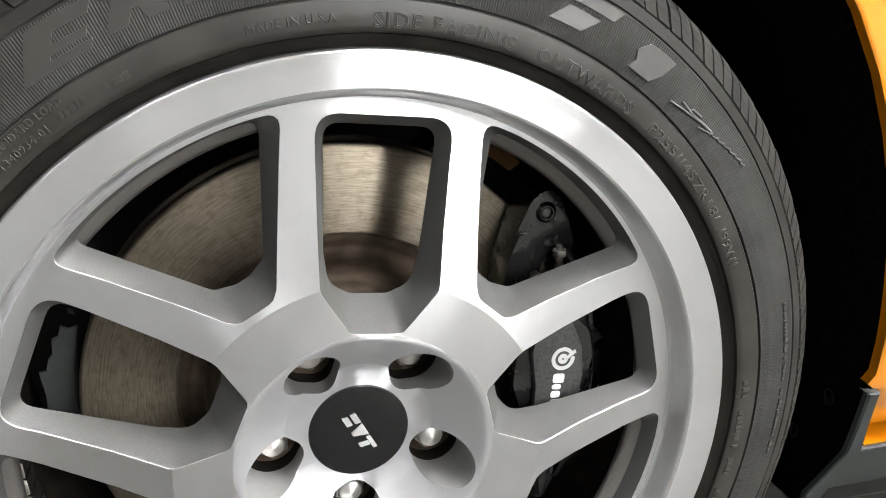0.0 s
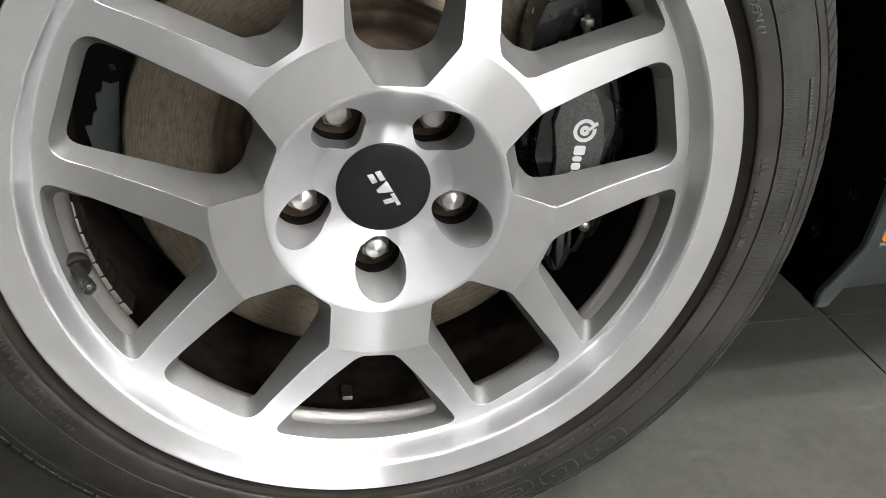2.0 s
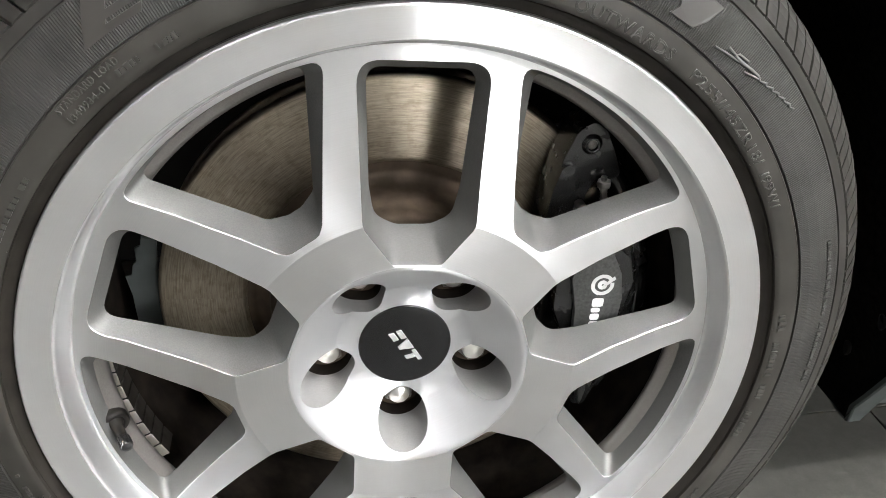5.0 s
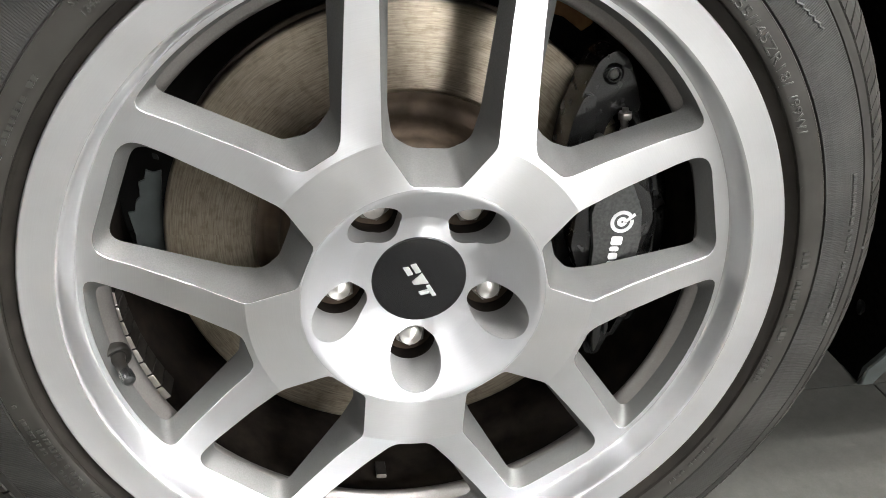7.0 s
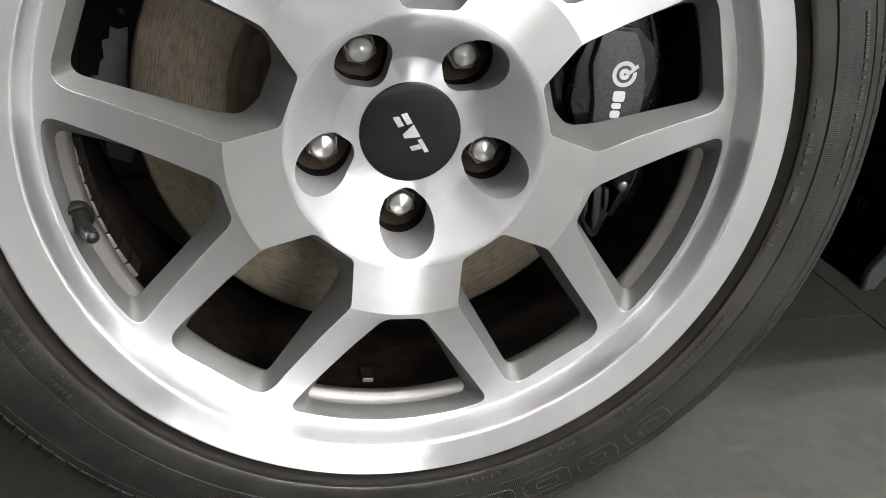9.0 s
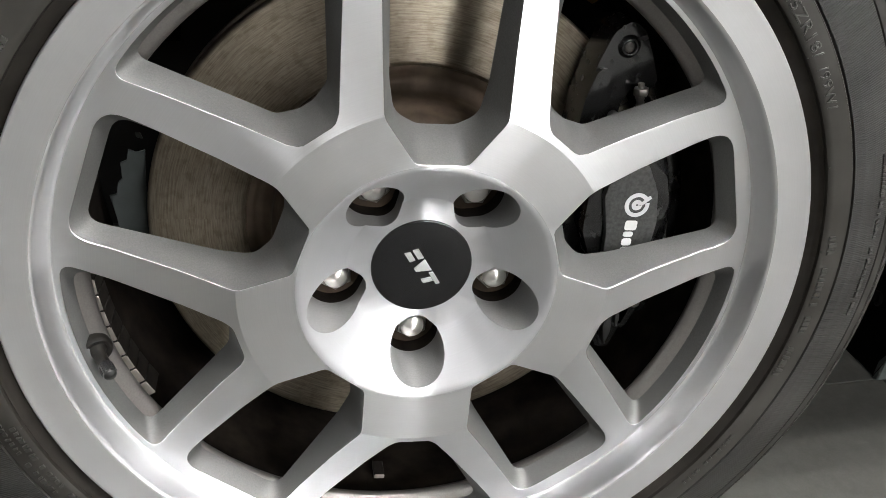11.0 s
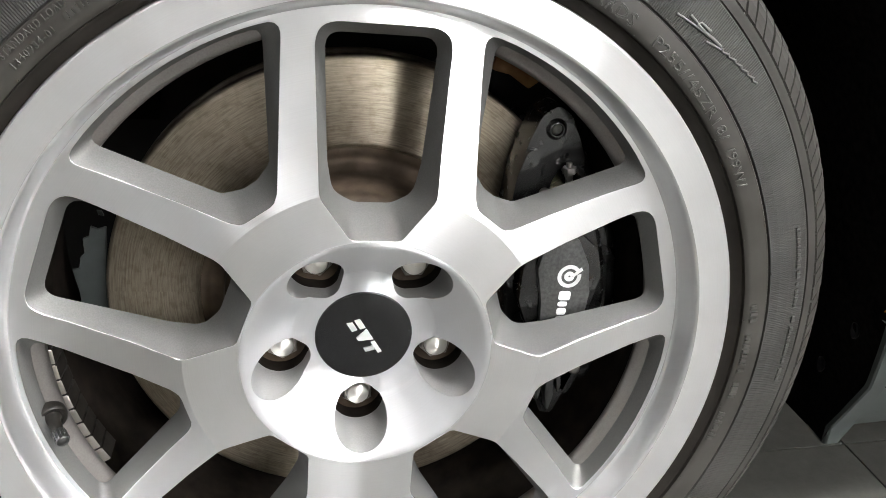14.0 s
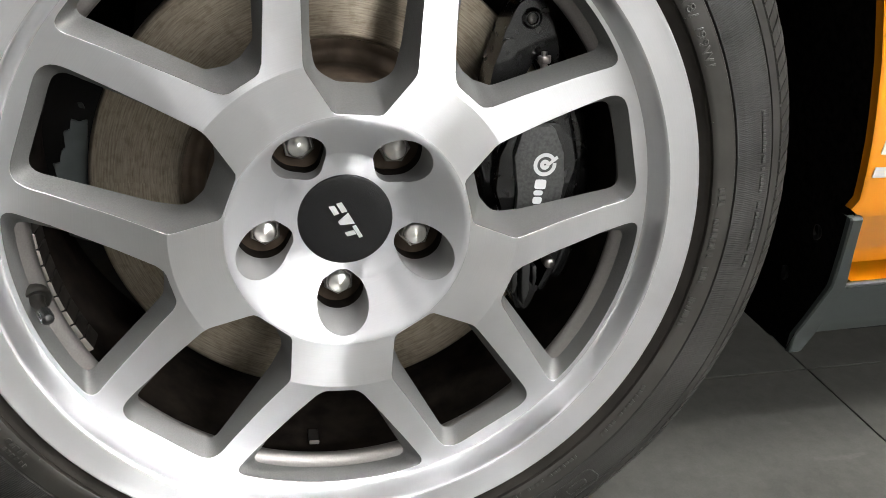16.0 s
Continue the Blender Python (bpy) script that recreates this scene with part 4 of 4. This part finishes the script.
FOOT = [(0.4430, 0.2470), (0.4400, 0.2535), (0.4330, 0.2670), (0.4260, 0.2815), (0.4200, 0.2960), (0.4150, 0.3105), (0.4145, 0.3125), (0.4080, 0.3140)]


def skin_y(z):
    """The side of the car leans in towards the sill."""
    return float(np.interp(z, [0.12, 0.2470, 0.3125, 0.36, 0.44, 0.60, 0.90], [0.075, 0.024, -0.023, -0.036, -0.042, -0.048, -0.048]))


def skin(edge, depth, mat, lift=0.0):
    """Sheet metal along the car's side from an edge given by (x, z), lowest first; the edge is rolled inward by the given depth."""
    rows = []
    for x, z in edge:
        y = skin_y(z) - lift
        d = depth if z > 0.317 else min(depth, 0.004)
        row = [(x + d * 0.12, y + d, z), (x + 0.001, y + d * 0.35, z), (x, y + d * 0.1, z), (x + 0.0012, y + 0.0004, z), (x + 0.004, y, z)]
        row += [(x + 0.004 + (2.2 - x) * t, y, z) for t in (0.03, 0.1, 0.3, 0.6, 1.0)]
        rows.append(row)
    low = [(x, y + 0.006, z) for x, y, z in rows[0]]
    rows.insert(0, low)
    verts = [p for r in rows for p in r]
    w = len(rows[0])
    faces = [(j * w + i, j * w + i + 1, (j + 1) * w + i + 1, (j + 1) * w + i) for j in range(len(rows) - 1) for i in range(w - 1)]
    me = clean(mesh_from("skin", verts, faces, mat))
    me.set_sharp_from_angle(angle=radians(45))
    return me


fender = part("fender", skin(FOOT + ARCH, 0.0105, ORANGE), car, "glossy orange fender with rolled arch edge")


def between(a, b, n=4):
    return [(a[0] + (b[0] - a[0]) * i / n, a[1] + (b[1] - a[1]) * i / n) for i in range(n + 1)]


part("stripe", skin(between((0.4045, 0.3490), (0.4035, 0.3585)), 0.0012, WHITE, lift=0.0012), fender, "white side stripe")
part("stripe", skin(between((0.4042, 0.3690), (0.4075, 0.4060)), 0.0012, WHITE, lift=0.0012), fender, "white side stripe")
part("sill", finish(bevelled(*box(0.4600, 2.2, 0.0720, 0.0900, 0.2335, 0.30), 0.001, 1), ORANGE), car, "orange sill in the shade above the rocker")


def strip(rows, mat, angle=35):
    """Sheet through rows of points, each row as long as the next."""
    w = len(rows[0])
    me = clean(mesh_from("strip", [p for r in rows for p in r], [(j * w + i, j * w + i + 1, (j + 1) * w + i + 1, (j + 1) * w + i) for j in range(len(rows) - 1) for i in range(w - 1)], mat))
    me.set_sharp_from_angle(angle=radians(angle))
    return me


def cap_y(z):
    return float(np.interp(z, [0.1310, 0.154, 0.2307, 0.2535, 0.3128], [0.0620, 0.0570, 0.0085, -0.0020, -0.0285]))


def cap_edge(z):
    return float(np.interp(z, [0.1310, 0.1555, 0.2320, 0.2697, 0.3128], [0.4545, 0.4634, 0.4428, 0.4274, 0.4120]))


def cap_rows():
    """The end cap that runs from the fender's foot down to the rocker's corner."""
    rows = []
    for z in (0.1310, 0.1330, 0.145, 0.154, 0.18, 0.205, 0.2307, 0.2365, 0.2450, 0.2535, 0.275, 0.295, 0.3110, 0.3128):
        a = float(np.interp(z, [0.1310, 0.18, 0.234, 0.28, 0.3128], [0.4405, 0.4345, 0.4255, 0.4110, 0.3996]))
        b = cap_edge(z)
        y = cap_y(z)
        d = 0.0015 if 0.132 < z < 0.312 else 0.0035
        rows.append([(a, y + 0.006, z), (a + 0.0004, y + d, z), (a + 0.0020, y + d - 0.0015, z), (b - 0.0020, y + d - 0.0015, z), (b - 0.0004, y + d, z), (b, y + 0.026, z)])
    foot = [(x, y + 0.03, z + 0.002) for x, y, z in rows[0]]
    brow = [(x, y + 0.006, z + 0.0005) for x, y, z in rows[-1]]
    return [foot] + rows + [brow]


rocker = part("rocker_panel", strip([[(x, y, z) for x in (cap_edge(z) - 0.002, 0.8, 1.5, 2.2)] for y, z in ((0.085, 0.158), (0.064, 0.1545), (0.0605, 0.1540), (0.0590, 0.1552), (0.0440, 0.178), (0.0270, 0.2050), (0.0120, 0.2280))], GREY), car, "grey plastic rocker panel")
part("end_cap", strip(cap_rows(), GREY), rocker, "textured grey end cap")
part("ledge", strip([[(x, y, z) for x in (0.4415, 0.8, 1.5, 2.2)] for y, z in ((0.0120, 0.2280), (0.0102, 0.2303), (0.0104, 0.2318), (0.0118, 0.2328), (0.0140, 0.2331))], LEDGE, 60), rocker, "smooth grey rocker ledge")
part("sill_top", strip([[(x, y, z) for x in (0.4500, 0.8, 1.5, 2.2)] for y, z in ((0.0140, 0.2331), (0.0400, 0.2340), (0.0720, 0.2350))], ORANGE), car, "orange sill top in the shade of the fender")
# liner: the well round the wheel, open below
LINER = [(0.4400, 0.1330), (0.4365, 0.180), (0.4290, 0.234), (0.4160, 0.283), (0.4070, 0.313)] + [(x + 0.004, z + 0.002) for x, z in ARCH[1:]]
LINER += [(-x, z) for x, z in reversed(LINER[7:])]
verts = [(x * k, max(y, cap_y(z) + 0.0055 if z < 0.314 else skin_y(z) + 0.009), 0.333 + (z - 0.333) * k) for y, k in ((-0.1, 0.998), (0.03, 1.005), (0.25, 1.01), (0.52, 1.01), (0.54, 0.5)) for x, z in LINER]
n = len(LINER)
liner = part("wheel_liner", mesh_from("liner", verts, [(k * n + i, k * n + i + 1, (k + 1) * n + i + 1, (k + 1) * n + i) for k in range(4) for i in range(n - 1)], FELT), car, "black felt wheel arch liner")
part("clip", mesh_from("clip", *revolve([(0.0001, -0.003), (0.005, -0.002), (0.007, 0.0), (0.007, 0.002)], 24), BLACK), liner, "black plastic liner clip", Matrix.Translation((0.4180, 0.030, 0.276)) @ Matrix.Rotation(radians(70), 4, "Z"))
part("clip", mesh_from("clip", *revolve([(0.0001, -0.003), (0.005, -0.002), (0.007, 0.0), (0.007, 0.002)], 24), BLACK), liner, "black plastic liner clip", Matrix.Translation((0.4280, 0.075, 0.215)) @ Matrix.Rotation(radians(70), 4, "Z"))
part("underbody", finish(bevelled(*box(0.50, 2.2, 0.065, 1.6, 0.145, 0.30), 0.01, 2), BLACK), car, "black underbody")
# the rest of the body, closed round the wheel well
part("front_fender", strip([[(-x, skin_y(z) + 0.010, z), (-x - 0.001, skin_y(z), z), (-x - 0.004, skin_y(z) - 0.001, z), (-0.46 - 0.30 * (z > 0.6), skin_y(z), z)] for x, z in [p for p in ARCH if p[1] > 0.34]], ORANGE), car, "orange fender ahead of the wheel")
part("fender_top", strip([[(x, y, z) for x in (-0.76, 0.0, 1.0, 2.2)] for y, z in ((-0.040, 0.741), (-0.049, 0.742), (-0.049, 0.780), (-0.040, 0.815), (-0.010, 0.845), (0.040, 0.858))], ORANGE, 60), car, "rounded orange upper edge of the fender")
part("body_top", finish(bevelled(*box(-0.75, 2.2, -0.02, 1.6, 0.755, 0.86), 0.03, 3), ORANGE), car, "orange body over the wheel well")
part("rear_panel", finish(bevelled(*box(2.2, 2.26, -0.03, 1.78, 0.13, 0.86), 0.03, 3), ORANGE), car, "orange panel that closes the body")
part("front_panel", finish(bevelled(*box(-0.78, -0.45, -0.03, 1.6, 0.20, 0.80), 0.03, 3), ORANGE), car, "orange panel ahead of the wheel")
part("inner_wall", finish(bevelled(*box(-0.45, 0.50, 0.56, 0.60, 0.10, 0.78), 0.005, 1), BLACK), car, "black inner structure")

# out of view, added to stop light leaking in under the body
part("far_side", finish(bevelled(*box(-0.78, 2.2, 1.60, 1.78, 0.13, 0.86), 0.03, 3), ORANGE), car, "unseen orange far side that keeps light from under the car")

# ---- room ----
for name, b in (("wall_north", (-6.0, 7.0, 4.2, 4.3, 0, 2.8)), ("wall_south", (-6.0, 7.0, -9.1, -9.0, 0, 2.8)), ("wall_west", (-6.1, -6.0, -9.0, 4.2, 0, 2.8)), ("wall_east", (7.0, 7.1, -9.0, 4.2, 0, 2.8))):
    tagged(new(name, mesh_from(name, *box(*b), WALL, False)), kind="structure", label="plain pale grey painted wall", category="wall")
tagged(new("ceiling", mesh_from("ceiling", *box(-6.1, 7.1, -9.1, 4.3, 2.8, 2.9), WALL, False)), kind="structure", label="plain pale grey ceiling", category="ceiling")


def ceiling_light(x, y, length, width, lamp):
    ob = thing("ceiling_light", pose(x, y, 2.798), "white fluorescent ceiling light fitting", "ceiling light", "ceiling lights")
    part("housing", finish(bevelled(*box(-length / 2 - 0.03, length / 2 + 0.03, -width / 2 - 0.03, width / 2 + 0.03, -0.05, 0), 0.004, 1), WALL), ob)
    part("diffuser", finish(bevelled(*box(-length / 2, length / 2, -width / 2, width / 2, -0.06, -0.045), 0.004, 1), lamp), ob)


# rows of tubes through the hall, single tubes to one side, a row of wide panels at the far end
for y, width, lamp in ((-0.86, 0.10, NEAR_LAMP), (-1.36, 0.12, NEAR_LAMP), (-2.60, 0.10, DIM_LAMP)):
    for x in (0.87, 2.22):
        ceiling_light(x, y, 1.22, width, lamp)
for x in (4.20, 5.70):
    ceiling_light(x, -1.60, 1.22, 0.2, LAMP)
ceiling_light(-1.25, -1.5, 1.0, 0.07, DIM_LAMP)
ceiling_light(-4.20, -1.5, 0.12, 1.0, DIM_LAMP)
# the two panels at negative x are unseen fill added to brighten the lip
for x, lamp in ((-4.40, FILL_LAMP), (-2.10, FILL_LAMP), (1.60, LAMP), (2.86, FAR_LAMP), (4.12, FAR_LAMP), (5.38, FAR_LAMP)):
    ceiling_light(x, -5.6, 1.2, 0.9, lamp)
